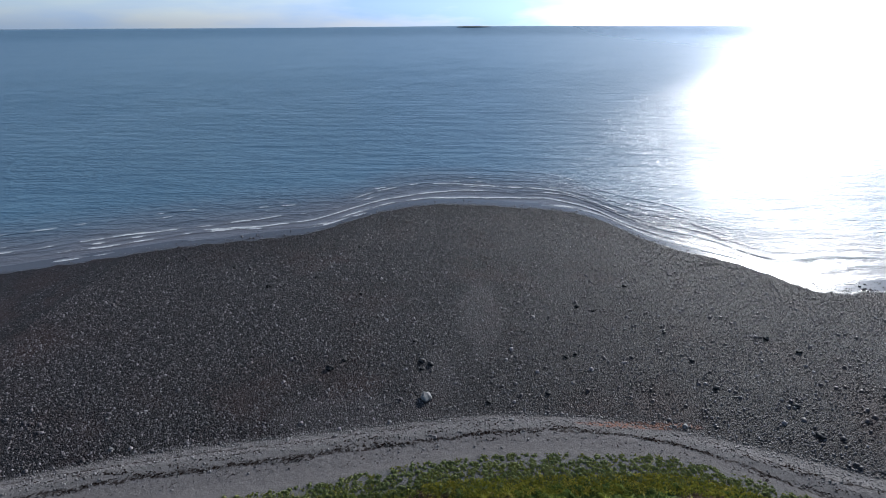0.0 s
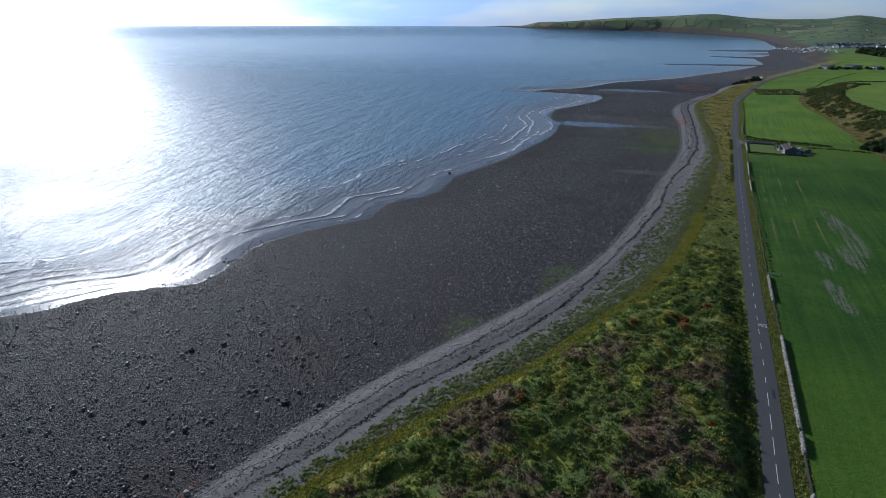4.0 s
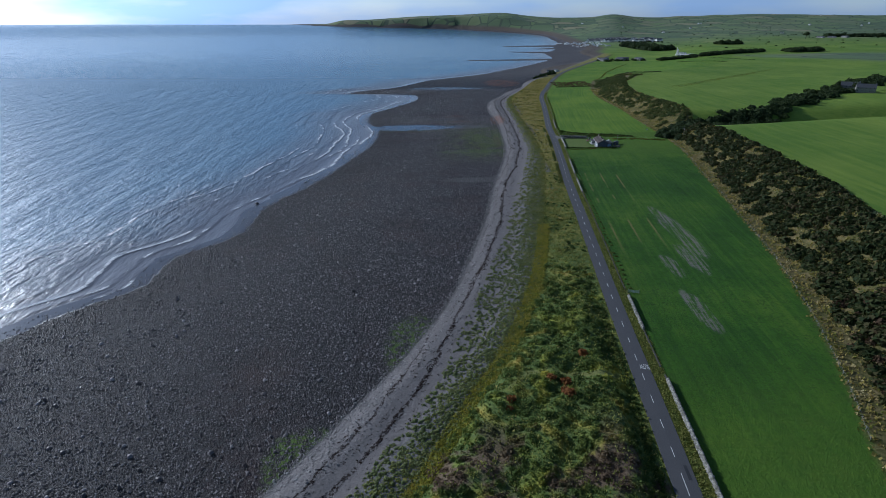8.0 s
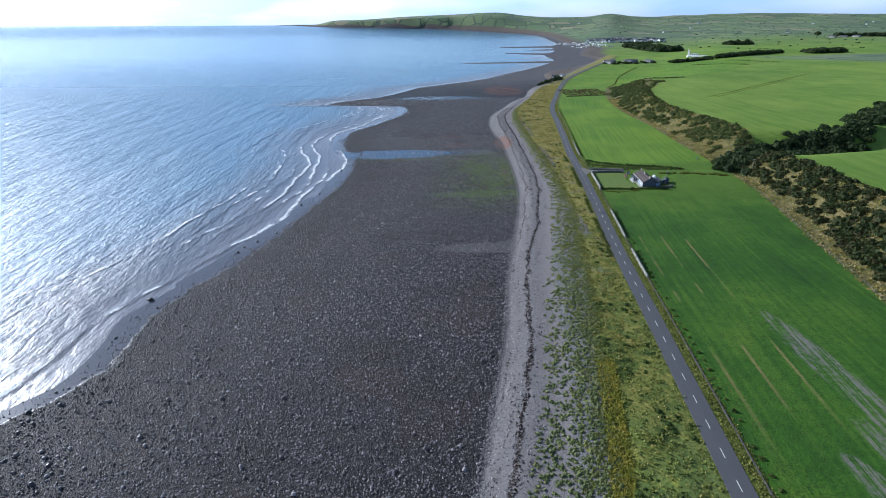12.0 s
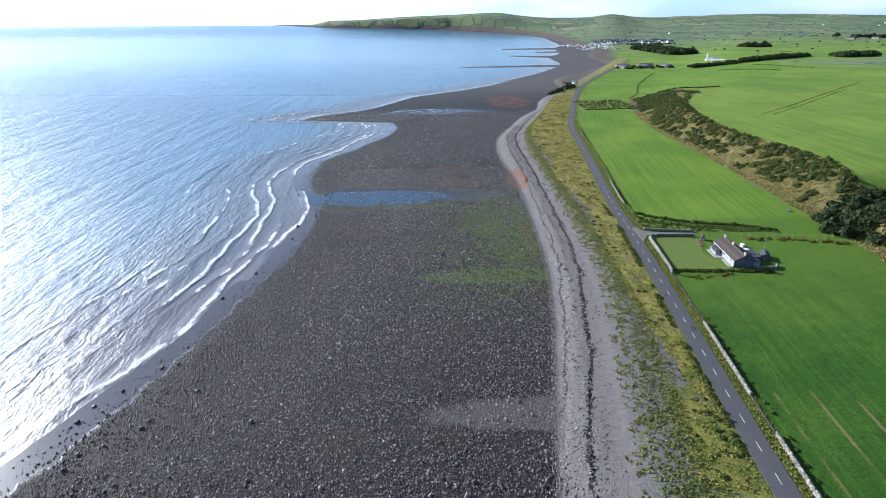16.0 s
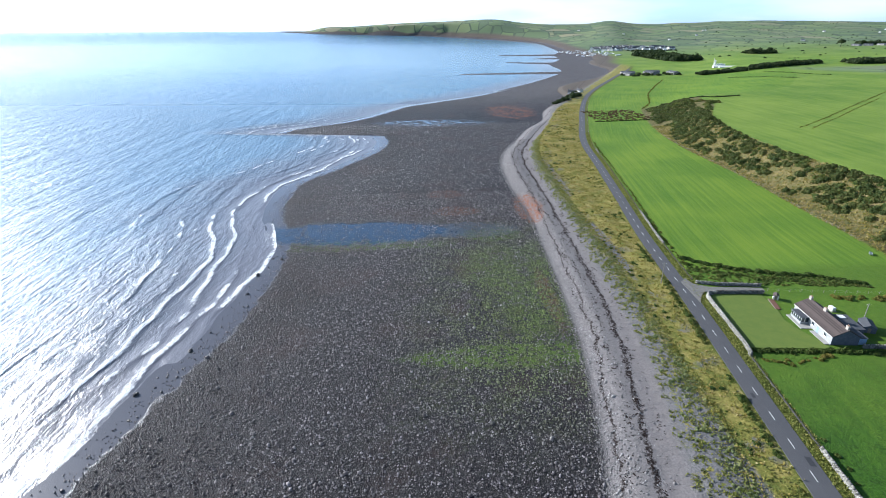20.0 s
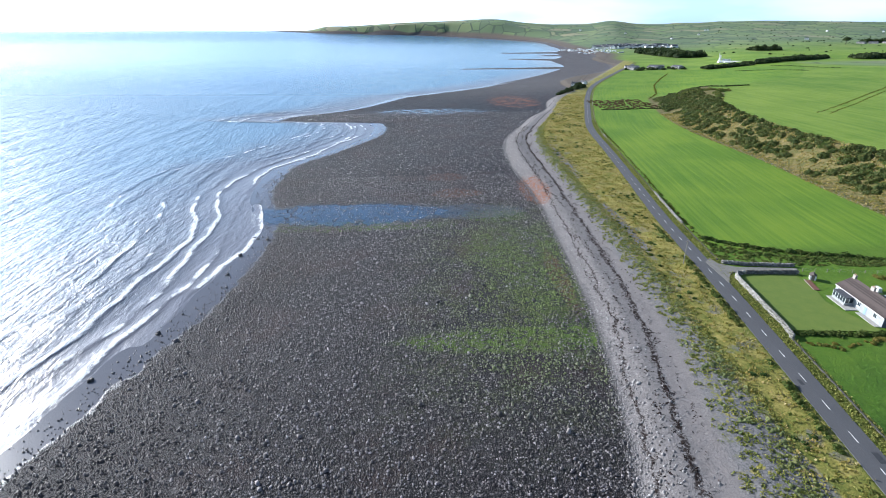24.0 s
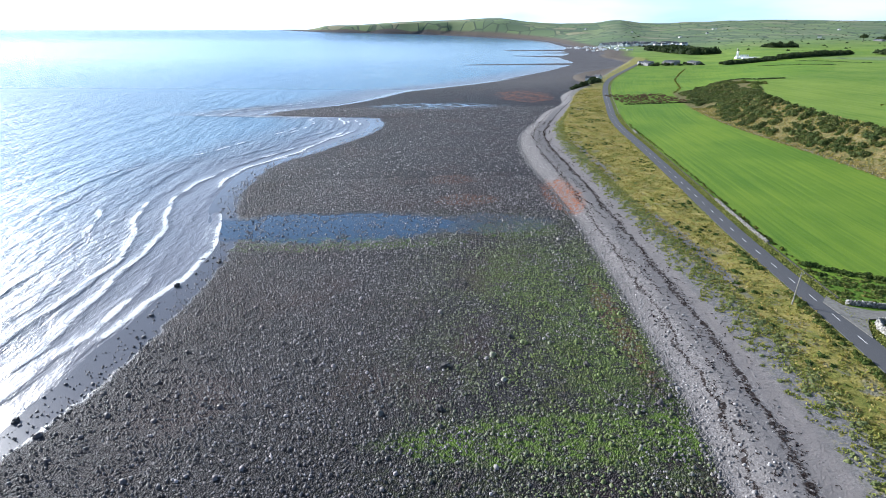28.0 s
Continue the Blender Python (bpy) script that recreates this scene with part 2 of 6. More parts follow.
def sheet(name, xs, ys, zf, mat, fields, shear=None):
    """A grid mesh over the plan with float fields at its vertices."""
    gx, gy = np.meshgrid(xs, ys)
    gx = gx + shear(gy) if shear else gx
    gz = zf(gx, gy)
    co = np.stack([gx, gy, gz], -1).reshape(-1, 3)
    nx, ny = len(xs), len(ys)
    i = (np.arange(ny - 1)[:, None] * nx + np.arange(nx - 1)).ravel()
    quads = np.stack([i, i + 1, i + nx + 1, i + nx], -1)
    me = bpy.data.meshes.new(name)
    me.vertices.add(len(co)), me.loops.add(quads.size), me.polygons.add(len(quads))
    me.vertices.foreach_set("co", co.ravel())
    me.loops.foreach_set("vertex_index", quads.ravel())
    me.polygons.foreach_set("loop_start", np.arange(0, quads.size, 4))
    me.update(calc_edges=True)
    me.polygons.foreach_set("use_smooth", np.ones(len(quads), bool))
    for key, f in fields.items():
        me.attributes.new(key, "FLOAT", "POINT").data.foreach_set("value", np.asarray(f(gx, gy), np.float32).ravel())
    me.materials.append(mat)
    return tagged(new(name, me), kind="structure")


def undergrowth(n, spread=0.0):
    """Brambles, nettles and grass in patches of dark green, purple-brown, olive and lime."""
    fac = n.noise(0.075, 4, 0.6, warp=0.8)
    fac = n.add(n.mul(fac, 1 - spread), n.mul(n.island(), spread)) if spread else fac
    green = n.ramp(fac, [(0.30, (0.46, 0.42, 0.075)), (0.37, (0.28, 0.31, 0.058)), (0.43, (0.145, 0.195, 0.046)), (0.50, (0.105, 0.155, 0.044)), (0.57, (0.185, 0.225, 0.053)), (0.64, (0.34, 0.31, 0.066)), (0.72, (0.47, 0.37, 0.095))])
    py = n.node("SeparateXYZ", 1, i0=n.place())
    heath = n.mul(n.step(n.noise(0.06, 4, 0.65), 0.50, 0.58), n.sub(1, n.step(py, 80, 104)))
    return n.mix(n.mul(heath, 0.85), green, n.mix(n.noise(0.9, 3, 0.7), (0.120, 0.078, 0.062), (0.26, 0.165, 0.125)))


TRAIL = np.array([(16, 106), (22.8, 112.9), (28.4, 115), (35.8, 113.7), (43.4, 113.6), (50, 114.8)])


def off_trail(x, y):
    """Distance from the trodden path that crosses the hummocks."""
    x, y = np.asarray(x, float), np.asarray(y, float)
    return np.abs(y - np.interp(x, TRAIL[:, 0], TRAIL[:, 1])) + 4 * np.maximum(np.maximum(16 - x, x - 50), 0)


def ground_material():
    n = Nodes("ground")
    w, b, v, d, r, s, t, k = (n.attr(q) for q in ("from_sea", "from_bank", "from_veg", "from_dense", "from_road", "from_scarp", "from_top", "from_wrack"))
    px, py, pz = (n.node("SeparateXYZ", q, i0=n.place()) for q in range(3))

    def spot(x, y, rx, ry, soft=0.35):
        """An uneven patch on the ground round (x, y)."""
        q = n.add(n.math("POWER", n.mul(n.sub(px, x), 1 / rx), 2.0), n.math("POWER", n.mul(n.sub(py, y), 1 / ry), 2.0))
        return n.sub(1.0, n.step(n.add(q, n.mul(n.sub(blot, 0.5), 2.2)), 1 - soft, 1 + soft))

    blot = n.noise(0.10, 6, 0.7)
    wob = n.mul(n.sub(n.noise(0.12, 4), 0.5), 9.0)
    fine = n.mul(n.sub(n.noise(0.9, 4), 0.5), 3.0)
    cell, tone = n.voronoi(3.4), n.voronoi(3.4, 1)
    patch = n.noise(0.030, 5, 0.6)
    speck = n.noise(1.6, 3, 0.7)
    grit = n.noise(6.0, 3)
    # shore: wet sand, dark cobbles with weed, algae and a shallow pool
    # gaps go near-black: the shade between stones is put into the colour
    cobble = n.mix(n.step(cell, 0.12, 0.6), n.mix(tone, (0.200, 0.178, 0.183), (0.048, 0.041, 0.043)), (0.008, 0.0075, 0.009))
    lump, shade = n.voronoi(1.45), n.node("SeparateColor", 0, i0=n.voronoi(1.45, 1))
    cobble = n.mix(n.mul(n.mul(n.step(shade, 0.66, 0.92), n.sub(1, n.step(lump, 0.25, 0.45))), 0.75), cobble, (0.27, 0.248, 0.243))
    # the same gap shade painted round the larger lumps
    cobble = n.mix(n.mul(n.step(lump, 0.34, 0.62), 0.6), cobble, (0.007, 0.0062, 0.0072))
    cobble = n.mix(n.mul(n.step(patch, 0.50, 0.70), 0.6), cobble, (0.058, 0.030, 0.027))
    coarse = n.noise(0.55, 6, 0.85)
    cobble = n.mix(n.mul(n.step(coarse, 0.52, 0.66), 0.4), cobble, (0.17, 0.158, 0.162))
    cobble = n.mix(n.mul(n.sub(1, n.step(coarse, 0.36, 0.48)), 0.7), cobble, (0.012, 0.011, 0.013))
    sand = n.mix(grit, (0.085, 0.085, 0.098), (0.130, 0.128, 0.145))
    green = n.math("MAXIMUM", n.math("MAXIMUM", spot(30, 396, 34, 6), n.mul(spot(41, 424, 12, 34), 0.6)), n.math("MAXIMUM", n.math("MAXIMUM", n.mul(spot(36, 456, 20, 22), 0.55), n.math("MAXIMUM", n.mul(spot(-34, 483, 46, 6), 0.8), n.mul(spot(32, 492, 14, 8), 0.8))), n.math("MAXIMUM", spot(-9, 133, 9, 18), spot(-32, 88, 10, 10))))
    weed = n.mul(green, n.step(n.noise(0.5, 5, 0.75), 0.42, 0.58))
    cobble = n.mix(weed, cobble, n.mix(grit, (0.05, 0.11, 0.012), (0.13, 0.19, 0.02)))
    film = n.mul(n.mul(n.step(b, -75, -25), n.mul(n.step(py, 340, 400), n.sub(1, n.step(py, 480, 560)))), n.step(n.noise(0.09, 6, 0.75), 0.40, 0.60))
    cobble = n.mix(n.mul(film, n.mul(n.step(n.noise(0.8, 4, 0.75), 0.40, 0.60), 0.7)), cobble, n.mix(grit, (0.045, 0.062, 0.016), (0.10, 0.115, 0.030)))
    rust = n.math("MAXIMUM", n.math("MAXIMUM", n.math("MAXIMUM", n.mul(spot(16, 526, 13, 7), 0.45), n.mul(spot(12, 556, 11, 8), 0.35)), n.mul(spot(46, 432, 3, 22), 0.3)), n.math("MAXIMUM", spot(55, 528, 7, 22), n.mul(spot(95, 872, 27, 50), n.step(n.noise(0.16, 5, 0.75), 0.44, 0.58))))
    rust = n.mul(n.math("MAXIMUM", rust, n.mul(spot(-73, -6, 1.6, 16), 0.8)), n.step(n.noise(0.7, 4, 0.7), 0.40, 0.56))
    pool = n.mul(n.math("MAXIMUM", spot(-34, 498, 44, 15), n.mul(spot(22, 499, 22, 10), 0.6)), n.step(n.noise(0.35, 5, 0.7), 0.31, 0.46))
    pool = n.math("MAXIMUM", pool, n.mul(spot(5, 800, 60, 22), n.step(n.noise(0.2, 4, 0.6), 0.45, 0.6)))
    plain = n.math("MAXIMUM", n.mul(n.math("MAXIMUM", spot(-128, -44, 24, 7), spot(-92, -58, 14, 5)), 0.4), n.math("MAXIMUM", n.mul(spot(-75, -75, 10, 22), 0.4), spot(40, 318, 40, 6)))
    cobble = n.mix(n.mul(plain, 0.6), cobble, n.mix(grit, (0.13, 0.118, 0.118), (0.21, 0.19, 0.188)))
    damp = n.sub(1, n.step(n.add(w, n.mul(wob, 1.5)), 4, 40))
    cobble = n.mix(n.mul(damp, 0.5), cobble, (0.018, 0.014, 0.017))
    dried = n.math("MAXIMUM", n.step(n.add(w, wob), -1, 1), n.step(py, 1050, 1150))
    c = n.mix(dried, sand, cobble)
    c = n.mix(n.mul(n.step(py, 820, 1080), 0.75), c, n.mix(n.noise(0.02, 5, 0.65), (0.085, 0.075, 0.072), (0.17, 0.148, 0.135)))
    # pool's base colour made blue to stand in for reflected sky
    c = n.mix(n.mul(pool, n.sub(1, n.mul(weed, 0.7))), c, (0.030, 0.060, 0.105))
    shingle = n.mix(n.voronoi(4.0, 1), (0.125, 0.114, 0.112), (0.305, 0.283, 0.275))
    shingle = n.mix(n.mul(n.step(n.noise(0.5, 3, 0.6, n.scaled(1.0, 0.16)), 0.45, 0.6), 0.7), shingle, n.mix(grit, (0.13, 0.12, 0.12), (0.21, 0.195, 0.19)))
    shingle = n.mix(n.mul(n.step(n.noise(0.9, 6, 0.85), 0.50, 0.64), 0.5), shingle, (0.07, 0.067, 0.07))
    silt = n.mul(n.step(n.add(k, fine), -5.5, -4.0), n.sub(1, n.step(n.add(k, fine), -1.5, 0)))
    shingle = n.mix(n.mul(silt, 0.75), shingle, n.mix(grit, (0.12, 0.112, 0.112), (0.20, 0.185, 0.182)))
    blush = n.mul(n.step(n.add(k, fine), 0.5, 2.0), n.sub(1, n.step(n.add(v, fine), -2, 0)))
    shingle = n.mix(n.mul(blush, 0.7), shingle, n.mix(grit, (0.145, 0.13, 0.127), (0.255, 0.232, 0.222)))
    shingle = n.mix(n.step(py, 840, 1000), shingle, n.mix(grit, (0.09, 0.075, 0.062), (0.16, 0.13, 0.10)))
    c = n.mix(n.step(n.add(b, fine), -0.8, 1.0), c, shingle)
    c = n.mix(n.mul(rust, n.sub(1, n.step(v, -8, 0))), c, n.mix(grit, (0.20, 0.06, 0.03), (0.34, 0.14, 0.07)))
    strand = n.sub(1, n.step(n.math("ABSOLUTE", n.add(k, n.mul(n.sub(n.noise(0.18, 5, 0.7), 0.5), 5.0))), 0.3, 0.9))
    strand2 = n.sub(1, n.step(n.math("ABSOLUTE", n.add(n.add(k, 7.0), n.mul(n.sub(n.noise(0.11, 5, 0.7), 0.5), 7.0))), 0.15, 0.6))
    wrack = n.mul(n.math("MAXIMUM", strand, strand2), n.step(n.noise(1.3, 4, 0.7), 0.40, 0.52))
    c = n.mix(n.mul(wrack, n.mul(n.step(b, 0.5, 3), n.sub(1, n.step(v, 0, 3)))), c, (0.028, 0.020, 0.018))
    # grass of the dunes, in drier and greener patches
    grass = n.ramp(n.sub(n.add(n.mul(n.noise(0.16, 6, 0.7), 0.75), n.mul(n.noise(2.2, 3, 0.7), 0.25)), n.mul(n.sub(1, n.step(py, 230, 430)), 0.10)),
                   [(0.32, (0.07, 0.105, 0.02)), (0.44, (0.17, 0.175, 0.035)), (0.54, (0.285, 0.245, 0.065)), (0.68, (0.39, 0.315, 0.125))])
    bed = n.mix(n.voronoi(3.0, 1), (0.09, 0.09, 0.092), (0.22, 0.21, 0.21))
    c = n.mix(n.step(n.add(v, fine), -1.5, 1.5), c, bed)
    c = n.mix(n.mul(n.step(n.add(v, fine), -1, 3), n.step(n.noise(0.8, 3, 0.6), 0.55, 0.62)), c, grass)
    c = n.mix(n.step(n.add(d, wob), -2, 2), c, grass)
    gaps = n.math("MAXIMUM", n.math("MAXIMUM", spot(80, 585, 4, 45), spot(79, 470, 3, 30)), n.math("MAXIMUM", spot(45, 158, 4, 5), spot(68, 345, 4, 22)))
    thin = n.mul(n.mul(n.step(py, 250, 340), n.mul(n.step(d, -2, 0), n.sub(1, n.step(d, 6, 16)))), n.step(n.noise(0.11, 5, 0.7), 0.52, 0.62))
    c = n.mix(n.math("MAXIMUM", gaps, n.mul(thin, 0.8)), c, bed)
    c = n.mix(n.mul(n.step(n.add(d, fine), 2, 6), n.sub(1, n.step(n.add(py, n.mul(wob, 9.0)), 150, 230))), c, undergrowth(n))
    c = n.mix(n.sub(1, n.step(n.attr("from_trail"), 0.6, 1.6)), c, n.mix(grit, (0.16, 0.20, 0.05), (0.28, 0.27, 0.10)))
    # farmland: drilled rows run along the road, with bare wet patches
    rows = n.noise(1.0, 4, 0.65, n.node("CombineXYZ", 0, i0=n.mul(r, 0.55), i1=n.mul(py, 0.012)))
    sward = n.ramp(n.add(n.mul(n.noise(0.03, 5, 0.6), 0.6), n.mul(rows, 0.4)), [(0.34, (0.018, 0.062, 0.006)), (0.5, (0.046, 0.120, 0.009)), (0.66, (0.100, 0.178, 0.016))])
    sward = n.mix(n.mul(n.step(n.add(n.mul(n.noise(1.8, 4, 0.7), 0.6), n.mul(n.noise(0.45, 4, 0.7), 0.4)), 0.44, 0.66), 0.7), sward, (0.014, 0.042, 0.006))
    # field's north end paled: sunlight beyond the cloud's shade put into the crop colour
    sunlit = n.mul(n.step(n.add(py, n.mul(wob, 3.0)), 335, 400), n.add(0.35, n.mul(n.noise(0.5, 5, 0.75), 0.6)))
    sward = n.mix(sunlit, sward, n.mix(n.noise(0.25, 4, 0.7), (0.075, 0.155, 0.014), (0.15, 0.225, 0.024)))
    # south end paled too, for sun outside the cloud's shade
    sward = n.mix(n.mul(n.sub(1, n.step(n.add(py, n.mul(wob, 3.0)), 70, 135)), n.add(0.2, n.mul(n.noise(0.5, 5, 0.75), 0.6))), sward, n.mix(n.noise(0.25, 4, 0.7), (0.075, 0.155, 0.014), (0.15, 0.225, 0.024)))
    bare = n.math("MAXIMUM", n.math("MAXIMUM", spot(109.5, 222, 4.4, 30), spot(103, 190, 3.6, 14)), n.math("MAXIMUM", spot(88, 150, 3.2, 14), spot(92.5, 184, 3.0, 10)))
    bare = n.mul(bare, n.step(n.add(n.mul(n.noise(1.0, 4, 0.7, n.node("CombineXYZ", 0, i0=n.mul(r, 0.9), i1=n.mul(py, 0.035), i2=9.0)), 0.7), n.mul(n.noise(0.7, 4, 0.7), 0.3)), 0.44, 0.60))
    ploughed = n.mix(bare, sward, n.mix(grit, (0.13, 0.12, 0.105), (0.24, 0.225, 0.20)))
    streak = n.mul(n.step(n.noise(1.0, 3, 0.6, n.node("CombineXYZ", 0, i0=n.mul(r, 0.33), i1=n.mul(py, 0.008), i2=4.0)), 0.66, 0.72), n.step(n.noise(0.6, 4, 0.7), 0.45, 0.6))
    ploughed = n.mix(n.mul(streak, 0.35), ploughed, (0.16, 0.15, 0.05))
    # worn wheel tracks at even spacing across the crop
    lane = n.mul(n.math("ABSOLUTE", n.sub(n.math("FRACT", n.mul(n.sub(r, 7.5), 1 / 9.8)), 0.5)), 9.8)
    worn = n.mul(n.sub(1, n.step(n.add(lane, n.mul(fine, 0.3)), 0.15, 0.75)), n.mul(n.mul(n.step(n.noise(0.035, 3, 0.6), 0.47, 0.60), n.step(py, 185, 230)), n.sub(1, n.step(py, 325, 345))))
    ploughed = n.mix(n.mul(n.mul(worn, 0.7), n.mul(n.step(r, 9, 11), n.sub(1, n.step(r, 35, 37)))), ploughed, n.mix(grit, (0.17, 0.14, 0.045), (0.30, 0.24, 0.10)))
    ley = n.mix(n.step(n.add(n.mul(rows, 0.5), n.mul(n.noise(0.02, 4), 0.5)), 0.30, 0.72), (0.075, 0.165, 0.014), (0.185, 0.275, 0.026))
    lower = n.mix(n.step(n.add(n.sub(py, 445), n.mul(fine, 1.0)), -4, 4), ploughed, ley)
    dry = n.ramp(n.noise(0.28, 5, 0.7), [(0.3, (0.05, 0.065, 0.016)), (0.5, (0.13, 0.115, 0.04)), (0.7, (0.24, 0.185, 0.085))])
    verge = n.mix(n.noise(0.5, 4, 0.7), (0.06, 0.10, 0.014), (0.16, 0.15, 0.03))
    c = n.mix(n.step(n.add(r, n.mul(fine, 0.4)), -3.6, -2.9), c, verge)
    c = n.mix(n.step(n.add(r, n.mul(fine, 0.5)), 5.8, 7.0), c, lower)
    c = n.mix(n.mul(n.step(n.add(s, fine), -5, -1), n.sub(1, n.step(py, 840, 880))), c, dry)
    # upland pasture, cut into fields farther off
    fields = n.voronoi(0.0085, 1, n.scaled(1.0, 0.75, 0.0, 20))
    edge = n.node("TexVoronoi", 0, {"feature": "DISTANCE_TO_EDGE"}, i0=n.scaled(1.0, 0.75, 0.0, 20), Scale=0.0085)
    # far field and hedge colours greyed and paled to stand in for haze
    hazed_hue = n.ramp(n.node("SeparateColor", 0, i0=fields), [(0.0, (0.11, 0.155, 0.085)), (0.3, (0.16, 0.22, 0.095)), (0.5, (0.10, 0.145, 0.085)), (0.65, (0.20, 0.245, 0.11)), (0.82, (0.145, 0.185, 0.10)), (1.0, (0.26, 0.245, 0.145))])
    hazed_hue = n.mix(n.step(edge, 0.04, 0.020), hazed_hue, (0.080, 0.108, 0.068))
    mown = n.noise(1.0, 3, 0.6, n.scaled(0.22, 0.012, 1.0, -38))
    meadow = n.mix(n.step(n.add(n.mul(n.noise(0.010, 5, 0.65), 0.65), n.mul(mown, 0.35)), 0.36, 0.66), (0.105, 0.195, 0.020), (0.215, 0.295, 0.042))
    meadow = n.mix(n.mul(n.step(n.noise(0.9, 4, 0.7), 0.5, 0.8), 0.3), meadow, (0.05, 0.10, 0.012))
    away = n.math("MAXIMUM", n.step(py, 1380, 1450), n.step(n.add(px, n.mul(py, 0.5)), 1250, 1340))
    upland = n.mix(away, meadow, hazed_hue)
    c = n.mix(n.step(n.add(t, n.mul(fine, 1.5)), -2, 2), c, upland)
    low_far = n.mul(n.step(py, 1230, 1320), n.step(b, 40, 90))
    c = n.mix(low_far, c, n.mix(n.step(py, 1500, 2700), meadow, hazed_hue))
    h = n.mix(n.step(b, 0, 2), n.sub(1.4, n.add(n.mul(cell, 1.0), n.mul(lump, 0.35))), n.mix(n.step(v, 0, 3), n.add(n.mul(n.noise(3.0, 4, 0.75), 0.55), n.mul(n.noise(0.4, 2), 0.8)), n.add(n.noise(1.2, 5, 0.7), n.mul(n.noise(5.0, 2), 0.3))))
    wet = n.math("MAXIMUM", pool, n.mul(n.sub(1, dried), 0.8))
    rough = n.mix(pool, n.mix(n.sub(1, dried), n.mix(n.step(b, -1, 1), (0.6,) * 3, (0.85,) * 3), (0.2,) * 3), (0.12,) * 3)
    strength = n.node("MapRange", 0, Value=wet, i1=0.0, i2=0.8, i3=0.9, i4=0.04)
    bump = n.tree.nodes.new("ShaderNodeBump")
    bump.inputs["Distance"].default_value = 0.45
    n.put(bump.inputs["Strength"], strength), n.put(bump.inputs["Height"], h)
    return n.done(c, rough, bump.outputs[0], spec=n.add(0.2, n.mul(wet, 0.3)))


def sea_material():
    n = Nodes("sea_water")
    w, surge, spume = n.attr("from_sea"), n.attr("surge"), n.attr("spume")
    chop = n.noise(1.0, 5, 0.62, n.scaled(0.40, 0.13, 1, 14), warp=0.5)
    rip = n.noise(1.0, 4, 0.65, n.scaled(1.0, 0.36, 1, 20))
    swells = n.noise(1.0, 3, 0.5, n.scaled(0.075, 0.016, 1, 12), warp=0.3)
    calm = n.add(0.55, n.mul(n.step(n.noise(0.008, 4, 0.6), 0.35, 0.65), 0.45))
    h = n.add(n.mul(n.add(chop, n.mul(rip, 0.34)), calm), n.mul(swells, 1.6))
    lace = n.add(n.mul(n.noise(0.45, 6, 0.75, n.scaled(1.0, 0.45, 1, 10), warp=0.8), 0.5), n.mul(n.noise(1.9, 5, 0.8), 0.5))
    foam = n.step(n.add(lace, n.mul(spume, 0.43)), 0.79, 0.89)
    far_caps = n.mul(n.step(n.noise(1.0, 5, 0.7, n.scaled(0.22, 0.07, 1, 14)), 0.70, 0.75), 0.5)
    foam = n.math("MAXIMUM", foam, n.mul(far_caps, n.step(n.noise(0.01, 3), 0.45, 0.6)))
    shoal = n.step(n.add(w, n.mul(n.sub(n.noise(0.03, 4), 0.5), 40.0)), -105, -14)
    body = n.mix(shoal, n.mix(n.noise(0.006, 4), (0.060, 0.165, 0.270), (0.14, 0.25, 0.345)), (0.175, 0.175, 0.200))
    c = n.mix(foam, body, (0.84, 0.85, 0.86))
    py = n.node("SeparateXYZ", 1, i0=n.place())
    ease = n.mul(n.add(0.25, n.mul(n.mul(n.step(w, -1500, -150), n.sub(1, n.step(py, 450, 1900))), 0.75)), n.sub(1, n.mul(n.step(w, -65, -14), 0.72)))
    return n.done(c, n.mix(foam, n.mix(n.step(py, 600, 1800), (0.29,) * 3, (0.21,) * 3), (0.9,) * 3), n.bump(n.mul(h, ease), 1.0, 1.9), spec=0.33)


from_lines = {"from_trail": off_trail, "from_sea": lambda x, y: x - sea_edge(y), "from_bank": lambda x, y: x - far_bank(y),
              "from_veg": lambda x, y: x - veg_x(y), "from_dense": lambda x, y: x - dense_x(y), "from_road": lambda x, y: x - road_x(y),
              "from_scarp": lambda x, y: x - scarp_x(y), "from_top": lambda x, y: x - top_x(y), "from_wrack": lambda x, y: x - wrack_x(y)}
XS = axis([(-4800, -1200, 300), (-1200, -400, 60), (-400, -260, 10), (-260, 160, 2.3), (160, 300, 3.5), (300, 700, 8), (700, 1600, 25), (1600, 4800, 90)])
YS = axis([(-4000, -800, 200), (-800, -300, 30), (-300, -160, 5), (-160, 820, 2.3), (820, 1300, 6), (1300, 1480, 7), (1480, 2500, 15), (2500, 4900, 50)])
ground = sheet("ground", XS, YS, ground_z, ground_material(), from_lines)


